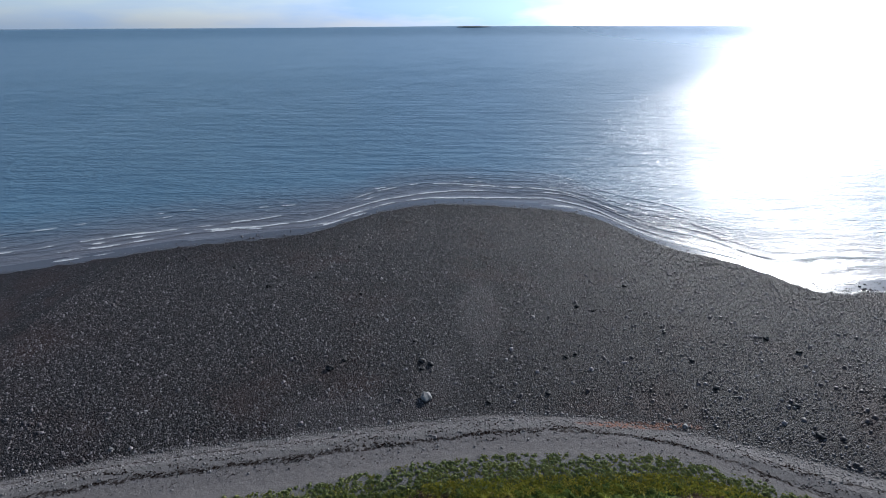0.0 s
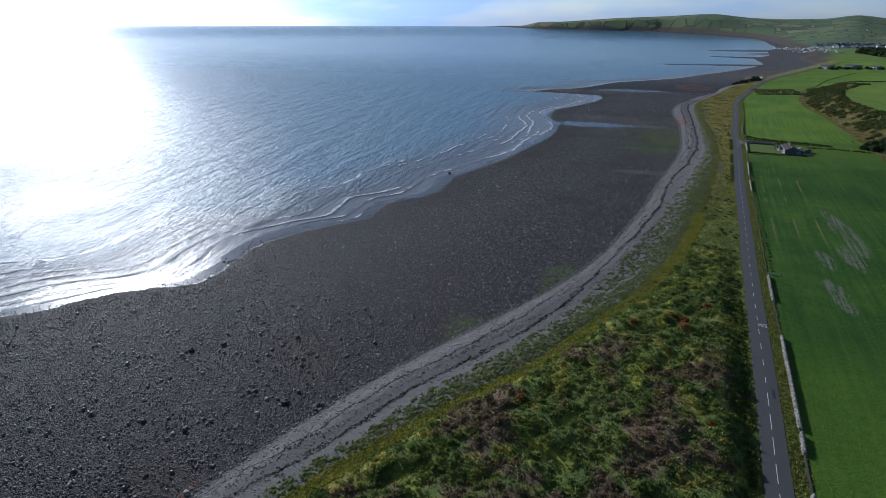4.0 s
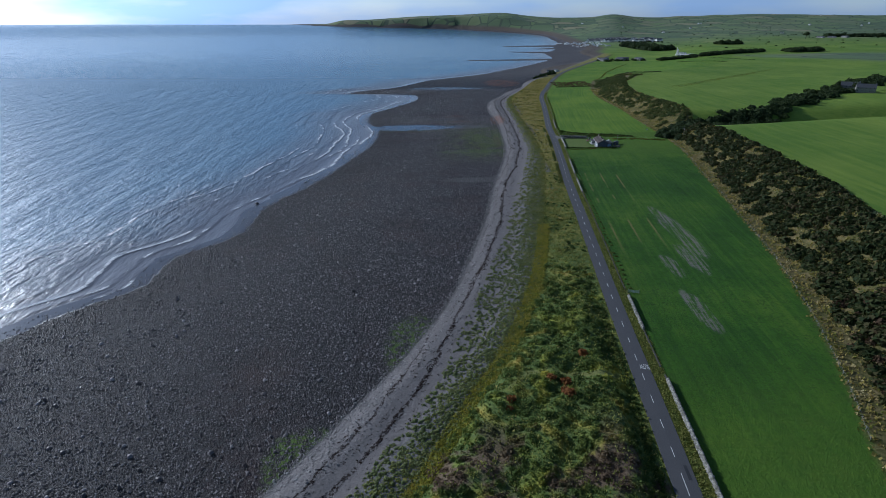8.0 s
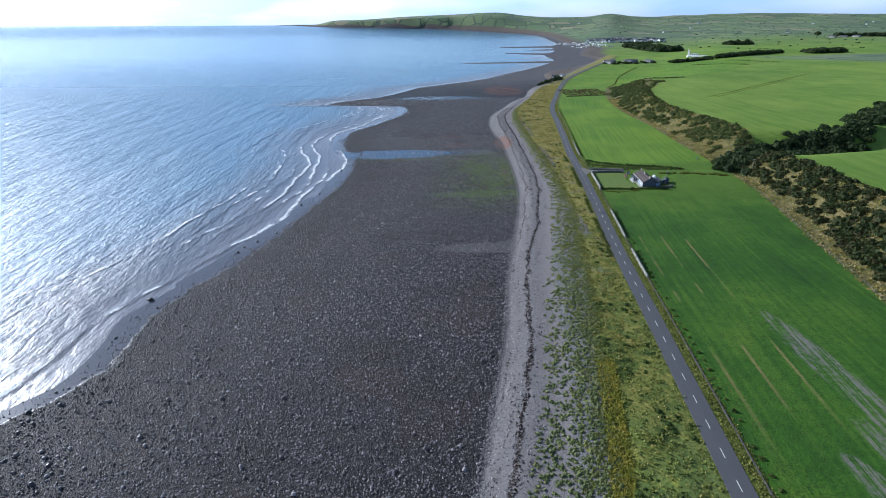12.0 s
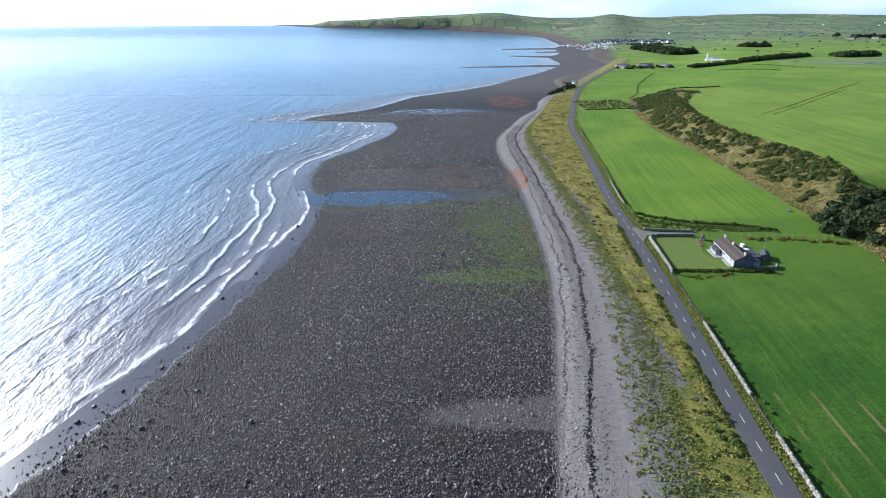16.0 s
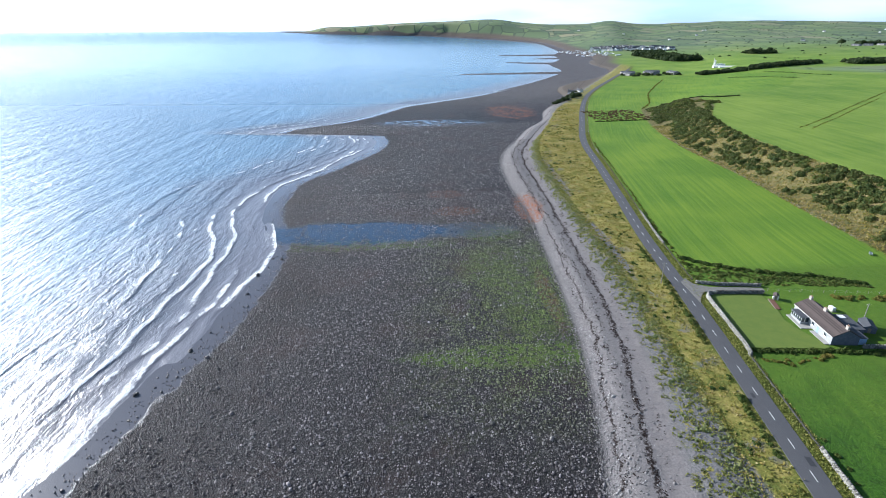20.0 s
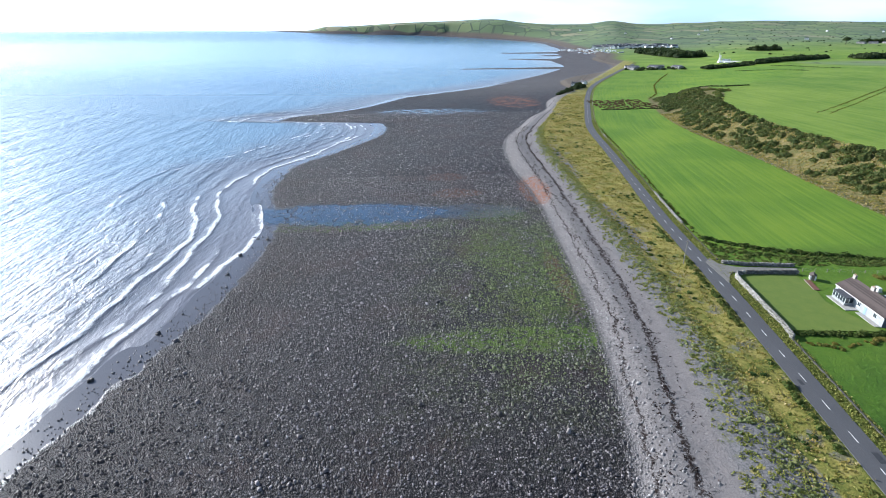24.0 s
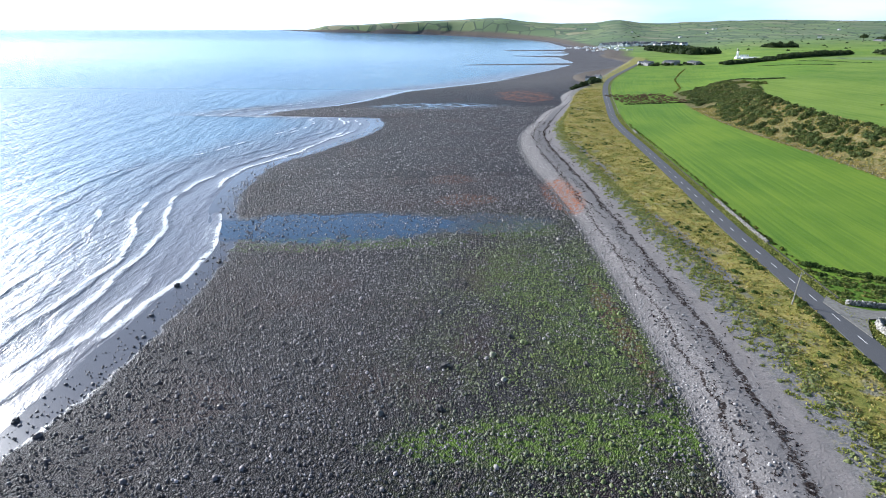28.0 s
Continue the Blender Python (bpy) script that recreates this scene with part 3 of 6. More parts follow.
def breakers(s, y):
    """Height of the breaking crests and the foam behind them, by distance from the shore and place along it."""
    high, white = 0 * s, 0 * s
    for k in range(9):
        at = -6 - 8.5 * k - 3.5 * np.sin(y / (31 + 5 * k) + k) - 1.6 * np.sin(y / 13.0 + 2 * k) - 0.5 * np.sin(y / 3.7 + k)
        u = s - at
        alive = np.clip(0.55 * np.sin(y / (23 + 9 * k) + 1.7 * k) + 0.5 * np.sin(y / 57.0 + 2.3 * k) + 0.6 * np.sin(y / 7.0 + k * 1.3) * np.sin(y / 3.9 + k) + (0.75 - 0.09 * k if k else 0.25) + 0.5 * np.exp(-((y - 510) / 95) ** 2) * (k < 4) + 0.45 * np.exp(-((y + 60) / 130) ** 2) * (k < 5) - 0.25 * np.exp(-((y - 200) / 130) ** 2) * (k > 0), 0, 1)
        shape = np.where(u > 0, np.exp(-(u / 0.8) ** 2), np.exp(-(u / 3.0) ** 2))
        high += (0.25 + 0.5 * alive) * shape
        wash = np.clip(0.45 + 0.5 * np.sin(y / 19.0 + 0.8) + 0.4 * np.sin(y / 7.3) * np.sin(y / 31.0), 0, 1)
        white = np.maximum(white, 0.66 * wash * np.exp(-((s + 8 + 2 * np.sin(y / 11.0)) / 6.0) ** 2))
        white = np.maximum(white, alive * np.where(u > 0, np.exp(-(u / 0.9) ** 2), np.maximum(np.exp(-(u / 3.0) ** 2), 0.70 * np.exp(u / 10.0))))
    return high, white


S_AX = axis([(-4850, -1200, 150), (-1200, -300, 20), (-300, -100, 4), (-100, 10, 0.9), (10, 200, 30)])
SY = axis([(-4000, -800, 200), (-800, -300, 20), (-300, 850, 2.5), (850, 1600, 20), (1600, 4920, 100)])
sea = sheet("sea", S_AX, SY, sea_lift, sea_material(), {}, shear=sea_edge)
gs, gy = np.meshgrid(S_AX, SY)
high, white = breakers(gs, gy)
near = smooth(gs, -110, -70) * (1 - smooth(gy, 800, 1000))
co = np.empty(gs.size * 3)
sea.data.vertices.foreach_get("co", co)
co[2::3] += (0.45 * high * near * (1 - smooth(gs, -14, 0))).ravel()
sea.data.vertices.foreach_set("co", co)
for key, values in (("from_sea", gs), ("surge", high * near), ("spume", white * near)):
    sea.data.attributes.new(key, "FLOAT", "POINT").data.foreach_set("value", np.asarray(values, np.float32).ravel())


def ribbon(name, line, y0, y1, left, right, lift, mat, step=3.0, label=""):
    """A strip along a line of the plan, from left to right of it, with edges that turn down."""
    bm = bmesh.new()
    rows = []
    for y in np.linspace(y0, y1, int((y1 - y0) / step) + 1):
        dx = float(line(y + 1) - line(y - 1)) / 2
        k = 1 / math.hypot(1, dx)
        row = []
        for off, dz in ((left - 0.05, -0.3), (left, 0), ((left + right) / 2, 0.05), (right, 0), (right + 0.05, -0.3)):
            px, py = float(line(y)) + off * k, y - off * dx * k
            row.append(bm.verts.new((px, py, float(ground_z(line(y), y)) + lift + dz)))
        rows.append(row)
    for p, q in zip(rows, rows[1:]):
        for i in range(4):
            bm.faces.new((p[i], p[i + 1], q[i + 1], q[i]))
    me = bpy.data.meshes.new(name)
    bm.to_mesh(me), bm.free()
    me.materials.append(mat)
    return tagged(new(name, me), label, kind="structure")


def asphalt_material():
    n = Nodes("asphalt")
    c = n.mix(n.noise(0.15, 4), (0.06, 0.06, 0.065), (0.085, 0.083, 0.088))
    return n.done(n.mix(n.step(n.noise(14, 2), 0.45, 0.7), c, (0.11, 0.11, 0.115)), 0.8, n.bump(n.noise(30, 2), 0.3, 0.02))


road = ribbon("road", road_x, -300, 1465, -2.8, 2.8, 0.12, asphalt_material(), label="grey asphalt two-lane coast road with a broken white centre line")


# ---- helpers for things ----
def mesh_of(name, verts, faces, mat, smooth_shade=False):
    me = bpy.data.meshes.new(name)
    verts, faces = np.asarray(verts, np.float32), np.asarray(faces, np.int32)
    k = faces.shape[1]
    me.vertices.add(len(verts)), me.loops.add(faces.size), me.polygons.add(len(faces))
    me.vertices.foreach_set("co", verts.ravel())
    me.loops.foreach_set("vertex_index", faces.ravel())
    me.polygons.foreach_set("loop_start", np.arange(0, faces.size, k))
    me.update(calc_edges=True)
    if smooth_shade:
        me.polygons.foreach_set("use_smooth", np.ones(len(faces), bool))
    me.materials.append(mat)
    return me


def part(name, bm, mat, parent, label=""):
    """Links a bmesh or mesh as one part under a thing or under a part."""
    me = bm
    if isinstance(bm, bmesh.types.BMesh):
        me = bpy.data.meshes.new(name)
        bm.to_mesh(me), bm.free()
        me.materials.append(mat)
    ob = new(name, me)
    ob.parent = parent
    return tagged(ob, label)


def thing(name, m, label, category, group=""):
    ob = new(name)
    ob.matrix_world = m
    return tagged(ob, label, category, group)


def box(bm, x0, x1, y0, y1, z0, z1, bevel=0.0):
    made = bmesh.ops.create_cube(bm, size=1)["verts"]
    for v in made:
        v.co = Vector((x0 + (v.co.x + 0.5) * (x1 - x0), y0 + (v.co.y + 0.5) * (y1 - y0), z0 + (v.co.z + 0.5) * (z1 - z0)))
    if bevel:
        bmesh.ops.bevel(bm, geom=list({e for v in made for e in v.link_edges}), offset=bevel, segments=1, affect="EDGES")
    return bm


def boxed(*spans, bevel=0.0):
    return box(bmesh.new(), *spans, bevel=bevel)


def rod(bm, a, b, r0, r1, sides=8):
    a, b = Vector(a), Vector(b)
    turn = (b - a).to_track_quat("Z", "Y").to_matrix()
    rings = [[bm.verts.new(p + turn @ Vector((r * math.cos(k * math.tau / sides), r * math.sin(k * math.tau / sides), 0))) for k in range(sides)] for p, r in ((a, r0), (b, r1))]
    for k in range(sides):
        bm.faces.new((rings[0][k], rings[0][(k + 1) % sides], rings[1][(k + 1) % sides], rings[1][k]))
    bm.faces.new(rings[1]), bm.faces.new(rings[0][::-1])
    return bm


def plain(name, c1, c2, scale=1.0, rough=0.8, metal=0.0, relief=0.2, per="", spread=0.0):
    n = Nodes(name)
    fac = n.noise(scale, 5, 0.65)
    if per:
        fac = n.add(n.mul(fac, 1 - spread), n.mul(n.island() if per == "island" else n.chance(), spread))
    return n.done(n.mix(n.step(fac, 0.25, 0.75), c1, c2), rough, n.bump(n.noise(scale * 5, 3), relief, 0.03), metal)


rng = np.random.default_rng(7)
CORNERS = np.array([[x, y, z] for x in (-1, 1) for y in (-1, 1) for z in (-1, 1)], float) * 0.5
SIDES = np.array([[0, 1, 3, 2], [4, 6, 7, 5], [0, 4, 5, 1], [2, 3, 7, 6], [1, 5, 7, 3]])


def rocks(name, places, sizes, mat, flat=0.65, jag=0.3):
    """Many rough stones as one mesh: jittered, turned blocks with their tops drawn in."""
    m = len(places)
    local = CORNERS[None] * (1 + jag * rng.uniform(-1, 1, (m, 8, 3)))
    local[:, :, :2] *= np.where(CORNERS[:, 2] > 0, 0.66, 1.0)[None, :, None]
    local *= (sizes[:, None] * np.stack([np.ones(m), rng.uniform(0.6, 1.0, m), flat * rng.uniform(0.6, 1.2, m)], -1))[:, None, :]
    a = rng.uniform(0, math.tau, m)
    ca, sa = np.cos(a)[:, None], np.sin(a)[:, None]
    x, y = local[:, :, 0] * ca - local[:, :, 1] * sa, local[:, :, 0] * sa + local[:, :, 1] * ca
    z = local[:, :, 2] + x * rng.normal(0, 0.15, (m, 1)) + y * rng.normal(0, 0.15, (m, 1))
    verts = np.stack([x, y, z], -1) + places[:, None, :]
    faces = SIDES[None] + 8 * np.arange(m)[:, None, None]
    return mesh_of(name, verts.reshape(-1, 3), faces.reshape(-1, 4), mat)


def scatter(count, x_lo, x_hi, y0, y1):
    """Random places between two lines of the plan."""
    y = rng.uniform(y0, y1, count)
    lo, hi = x_lo(y), x_hi(y)
    keep = rng.uniform(0, 1, count) < (hi - lo) / (hi - lo).max()
    y, lo, hi = y[keep], lo[keep], hi[keep]
    return lo + (hi - lo) * rng.uniform(0, 1, len(y)), y


def patchy(x, y, size, seed):
    return swell(x, y, size, seed) + 0.6 * swell(x, y, size * 0.37, seed + 4)


# ---- the beach ----
def stone_material(name, dark, light, weed=0.0):
    n = Nodes(name)
    r = n.island()
    c = n.ramp(r, [(0.0, dark), (0.45, tuple(0.75 * a + 0.25 * b for a, b in zip(dark, light))), (0.78, tuple(0.4 * a + 0.6 * b for a, b in zip(dark, light))), (0.92, light), (1.0, tuple(1.3 * a for a in light))])
    c = n.mix(n.mul(n.step(n.noise(2.5, 4, 0.7), 0.5, 0.7), 0.5), c, dark)
    c = n.mix(n.mul(n.step(n.noise(0.5, 5, 0.85), 0.50, 0.62), 0.45), c, tuple(1.1 * a for a in dark))
    if weed:
        px, py = (n.node("SeparateXYZ", q, i0=n.place()) for q in (0, 1))
        algae = n.mul(n.mul(n.step(px, -15, 32), n.step(py, 350, 400)), n.sub(1, n.step(py, 450, 520)))
        algae = n.mul(algae, n.step(n.add(n.noise(0.1, 4, 0.7), n.mul(n.noise(1.2, 2), 0.4)), 0.58, 0.76))
        c = n.mix(n.mul(algae, 0.85), c, (0.135, 0.185, 0.028))
        kelp = n.mul(n.step(n.noise(0.028, 5, 0.65), 0.52, 0.64), 0.55)
        c = n.mix(kelp, c, (0.062, 0.034, 0.028))
        damp = n.sub(1, n.step(n.attr("from_sea"), 4, 40))
        c = n.mix(n.mul(damp, 0.5), c, (0.018, 0.014, 0.017))
    return n.done(c, n.node("MapRange", 0, Value=r, i1=0.0, i2=1.0, i3=0.36, i4=0.68), n.bump(n.noise(9, 3), 0.3, 0.05), spec=0.45)


cobble_mat = stone_material("beach_stone", (0.042, 0.035, 0.037), (0.335, 0.303, 0.308), weed=1.0)
shingle_mat = stone_material("shingle_stone", (0.10, 0.09, 0.088), (0.34, 0.32, 0.31))



def chips(name, places, sizes, mat):
    """A great many small stones, each a low uneven pyramid, as one mesh."""
    m = len(places)
    a = rng.uniform(0, math.tau, (m, 1)) + np.arange(4) * math.tau / 4 + rng.uniform(-0.35, 0.35, (m, 4))
    r = sizes[:, None] * 0.55 * rng.uniform(0.7, 1.2, (m, 4))
    rim = np.stack([r * np.cos(a), r * np.sin(a), np.full((m, 4), -0.1) * sizes[:, None]], -1)
    tip = np.stack([0.2 * sizes * rng.normal(0, 1, m), 0.2 * sizes * rng.normal(0, 1, m), sizes * rng.uniform(0.4, 0.85, m)], -1)
    verts = np.concatenate([rim, tip[:, None]], 1) + places[:, None]
    faces = np.array([[0, 1, 4], [1, 2, 4], [2, 3, 4], [3, 0, 4]])[None] + 5 * np.arange(m)[:, None, None]
    return mesh_of(name, verts.reshape(-1, 3), faces.reshape(-1, 3), mat)


def strewn(count, y0, y1, bare):
    x, y = scatter(count, lambda y: sea_edge(y) - 9, bank_x, y0, y1)
    clear = ((x + 140) / 34) ** 2 + ((y + 46) / 8) ** 2 + patchy(x, y, 7, 3) > 1
    pool = ((x + 32) / 46) ** 2 + ((y - 498) / 14) ** 2 + 0.7 * patchy(x, y, 6, 3) < 1
    clear = (clear | (rng.uniform(0, 1, len(x)) < 0.35)) & (~pool | (rng.uniform(0, 1, len(x)) < 0.24))
    busy = patchy(x, y, 26, 1) > -0.75 + 0.5 * rng.uniform(-1, 1, len(x))
    keep = clear & (busy | (rng.uniform(0, 1, len(x)) < bare))
    keep &= x - sea_edge(y) > 3 - 12 * rng.uniform(0, 1, len(x)) ** 2
    return x[keep], y[keep]


def shore_mesh(maker, name, x, y, size, corners, sink):
    me = maker(name, np.stack([x, y, ground_z(x, y) + sink * size], -1), size, cobble_mat)
    me.attributes.new("from_sea", "FLOAT", "POINT").data.foreach_set("value", np.repeat(x - sea_edge(y), corners).astype(np.float32))
    return new(name, me)


cx, cy = strewn(80000, -270, 800, 0.65)
size = np.clip(rng.lognormal(-1.0, 0.28, len(cx)), 0.26, 0.8) * (1 + 0.15 * smooth(cx - bank_x(cy), -35, 0))
tagged(shore_mesh(rocks, "cobbles", cx, cy, size, 8, 0.12), "dark grey wave-worn cobbles strewn over the beach", "cobbles", kind="stuff")
cx, cy = strewn(240000, -200, 560, 0.9)
size = np.clip(rng.lognormal(-0.92, 0.30, len(cx)), 0.22, 0.75)
tagged(shore_mesh(chips, "pebbles", cx, cy, size, 5, 0.05), "small grey stones covering the beach between the cobbles", "pebbles", kind="stuff")
bx, by = scatter(70000, lambda y: bank_x(y) - 1, lambda y: bank_x(y) + 15, -150, 700)
fall = rng.uniform(0, 1, len(bx)) < np.exp(-np.maximum(bx - bank_x(by), 0) / 4.5)
bx, by = bx[fall], by[fall]
bs = np.clip(rng.lognormal(-1.25, 0.35, len(bx)), 0.14, 0.7)
tagged(new("shingle", rocks("shingle", np.stack([bx, by, ground_z(bx, by) + 0.1 * bs], -1), bs, shingle_mat)), "pale grey shingle stones at the foot of the bank", "shingle", kind="stuff")
wx, wy = scatter(700, lambda y: sea_edge(y) - 8, lambda y: sea_edge(y) + 4, -200, 740)
ws = np.clip(rng.lognormal(-0.9, 0.4, len(wx)), 0.2, 1.2)
tagged(new("tidal_rocks", rocks("tidal_rocks", np.stack([wx, wy, np.maximum(ground_z(wx, wy), -0.2) + 0.15 * ws], -1), ws, cobble_mat)), "wet black rocks standing in the shallows", "rocks", kind="stuff")

for count, y0, y1, big in ((3600, -200, 300, -0.25), (2600, 300, 800, -0.3), (15000, 470, 790, -0.55)):
    cx, cy = strewn(count, y0, y1, 0.8)
    size = np.clip(rng.lognormal(big, 0.25, len(cx)), 0.5, 1.3)
    tagged(shore_mesh(rocks, "beach_rocks", cx, cy, size, 8, 0.15), "larger dark rocks lying loose among the cobbles", "rocks", kind="stuff")


def boulder_mesh(seed):
    bm = bmesh.new()
    bmesh.ops.create_icosphere(bm, subdivisions=3, radius=0.5)
    for v in bm.verts:
        p = v.co * 2.2 + Vector((seed * 7.1, seed * 3.3, 0))
        k = 1 + 0.45 * noise.noise(p) + 0.14 * noise.noise(p * 3)
        v.co = Vector((v.co.x * k, v.co.y * k * 0.85, max(v.co.z * k * 0.75, -0.18)))
    me = bpy.data.meshes.new("boulder")
    bm.to_mesh(me), bm.free()
    return me


def boulder_material(name, c1, c2):
    n = Nodes(name)
    c = n.mix(n.step(n.noise(2.0, 6, 0.7), 0.35, 0.7), c1, c2)
    return n.done(n.mix(n.mul(n.chance(), 0.5), c, c1), 0.6, n.bump(n.noise(5, 5, 0.7), 0.6, 0.12))


dark_rock = boulder_material("dark_rock", (0.018, 0.016, 0.016), (0.075, 0.068, 0.066))
pale_rock = boulder_material("pale_rock", (0.22, 0.21, 0.20), (0.42, 0.41, 0.40))
shapes = [boulder_mesh(k) for k in range(5)]
for me in shapes:
    me.materials.append(dark_rock)
pale_shape = boulder_mesh(9)
pale_shape.materials.append(pale_rock)


def boulder(x, y, w, mesh, label, group=""):
    ob = new("boulder", mesh)
    ob.matrix_world = Matrix.Translation((x, y, float(ground_z(x, y)) + 0.12 * w)) @ Matrix.Rotation(x * 3.7 + y, 4, "Z") @ Matrix.Diagonal((w, w, w * 0.95, 1))
    return tagged(ob, label, "boulder", group)


boulder(-83.0, -60.6, 3.4, pale_shape, "large pale grey boulder among dark cobbles")
dark_spots = ((-99.7, -62.6, 2.2), (-98.1, -60.1, 1.9), (-96.1, -62.6, 1.4), (-114.3, 49.1, 2.1), (-70.3, 37.8, 2.0), (-88.3, 20.7, 1.8), (-95.8, -90.1, 2.3), (-188.5, -97, 1.5), (-102.8, -18.4, 1.7),
              (-104, -15.4, 1.3), (-133.9, -8.3, 1.8), (-148.8, -126.5, 1.7), (-101.3, 19.4, 1.6), (-81.2, 38.6, 1.7), (-106.9, 55.1, 1.9), (-142.3, -88.3, 1.5), (-157.3, -109.3, 1.5),
              (-81.7, -43.6, 1.5), (-150.2, 13.8, 1.6), (-166.4, -146.8, 1.5), (-110.7, -65.6, 1.5), (-100, -86.5, 1.5), (-85.3, -27, 1.6), (-116.6, 16.6, 1.5), (-130.8, -3.3, 1.4), (-86, 66, 1.8),
              (-34, 171, 1.6), (-15.3, 238, 1.2), (17, 237, 1.2), (5.2, 404, 1.4), (19, 368, 1.2), (35, 416, 1.3))
low_spots = ((12.4, 453, 1.2), (21, 427, 1.3), (6.4, 416.7, 1.5), (-106.5, 277, 2.2), (-65.7, 455, 1.6), (-76, 383, 1.4), (-70, 403, 1.5), (-78, 341, 1.3), (-84, 331, 1.2), (-60, 470, 1.3), (-89, 319, 1.5))
for k, (x, y, w) in enumerate(dark_spots + low_spots):
    boulder(x, y, w * 1.05, shapes[k % 5], "dark weathered boulder on the cobble beach", "boulders on the beach")
for x, y, w in ((-63.3, -135.8, 1.3), (-67.1, -94, 1.1), (-68, -82.3, 1.0), (-73.6, -69.6, 1.1), (-74.1, -38.3, 1.2), (-77.1, -24.7, 0.9), (-73, -46.4, 0.9), (-72.9, 5.5, 1.5), (-75.5, -50.7, 0.9), (50.8, 375, 1.0), (50, 408, 0.9)):
    boulder(x, y, w, pale_shape, "pale rounded stone at the foot of the shingle bank", "pale stones along the bank")


# strand lines of dried seaweed
def tangle(name, xs, ys, zs, height, length, mat, blades=6, droop=0.3, spread=0.5):
    """Tufts of narrow leaves, each a bent strip, as one mesh."""
    m = len(xs)
    a = rng.uniform(0, math.tau, (m, blades))
    lean = rng.uniform(0.1, 1.0, (m, blades))
    hh = height[:, None] * rng.uniform(0.5, 1.1, (m, blades))
    ww = length[:, None] * rng.uniform(0.6, 1.2, (m, blades)) * 0.5
    ox, oy = xs[:, None] + spread * length[:, None] * rng.normal(0, 1, (m, blades)), ys[:, None] + spread * length[:, None] * rng.normal(0, 1, (m, blades))
    dx, dy = np.cos(a), np.sin(a)
    oz = np.repeat(zs[:, None], blades, 1)
    tip = lean * hh * 0.9
    quad = [(ox - dy * ww, oy + dx * ww, oz - 0.05), (ox + dy * ww, oy - dx * ww, oz - 0.05),
            (ox + dy * ww * 0.7 + dx * tip, oy - dx * ww * 0.7 + dy * tip, oz + hh * (1 - droop * lean)), (ox - dy * ww * 0.7 + dx * tip, oy + dx * ww * 0.7 + dy * tip, oz + hh * (1 - droop * lean))]
    verts = np.stack([np.stack(q, -1) for q in quad], 2).reshape(-1, 3)
    return mesh_of(name, verts, np.arange(len(verts)).reshape(-1, 4), mat)


def leaf_material(name, stops, spread=0.5, rough=0.7, scale=0.25):
    n = Nodes(name)
    fac = n.add(n.mul(n.noise(scale, 4, 0.65), 1 - spread), n.mul(n.island(), spread))
    c = n.ramp(fac, stops)
    return lit_through(n, c, rough, 0.4)


def lit_through(n, c, rough, share):
    """Leaves that let some of the light through."""
    n.done(c, rough, spec=0.2)
    thin = n.tree.nodes.new("ShaderNodeBsdfTranslucent")
    both = n.tree.nodes.new("ShaderNodeMixShader")
    both.inputs[0].default_value = share
    n.put(thin.inputs[0], c)
    n.tree.links.new(n.bsdf.outputs[0], both.inputs[1])
    n.tree.links.new(thin.outputs[0], both.inputs[2])
    n.tree.links.new(both.outputs[0], n.tree.nodes["Material Output"].inputs[0])
    return n.mat


weed_mat = leaf_material("dried_weed", [(0.2, (0.012, 0.009, 0.009)), (0.6, (0.04, 0.026, 0.022)), (0.9, (0.10, 0.045, 0.03))])
ky = rng.uniform(-150, 700, 6000)
ky = ky[rng.uniform(0, 1, len(ky)) < 0.55 + 0.5 * np.sin(ky / 6.1) * np.sin(ky / 2.3)]
kx = wrack_x(ky) + 0.5 * rng.normal(0, 1, len(ky)) + 1.1 * np.sin(ky / 5.3) * np.sin(ky / 17.0)
for shift, count in ((-3.6, 2600), (-7.0, 2600), (3.2, 1500)):
    ly = rng.uniform(-150, 700, count)
    ly = ly[rng.uniform(0, 1, len(ly)) < 0.45 + 0.5 * np.sin(ly / 9.3 + shift) * np.sin(ly / 3.1)]
    lx = np.maximum(wrack_x(ly) + shift + 0.7 * rng.normal(0, 1, len(ly)) + 0.9 * np.sin(ly / 8.7 + shift), bank_x(ly) + 1)
    kx, ky = np.r_[kx, lx], np.r_[ky, ly]
tagged(new("strand_line", tangle("strand_line", kx, ky, ground_z(kx, ky), np.full(len(ky), 0.18), np.full(len(ky), 0.4), weed_mat, 4, 0.8)), "dark line of dried seaweed along the shingle bank", "seaweed", kind="stuff")


# ---- road markings ----
paint = plain("road_paint", (0.62, 0.62, 0.60), (0.78, 0.78, 0.76), 3.0, 0.6, relief=0.1)


def road_frame(y, off=0.0):
    """A pose on the road: x across it, y along it."""
    dx = float(road_x(y + 1) - road_x(y - 1)) / 2
    k = math.hypot(1, dx)
    return Matrix.Translation((float(road_x(y)) + off / k, y - off * dx / k, float(ground_z(road_x(y), y)) + 0.176)) @ Matrix.Rotation(-math.atan(dx), 4, "Z")


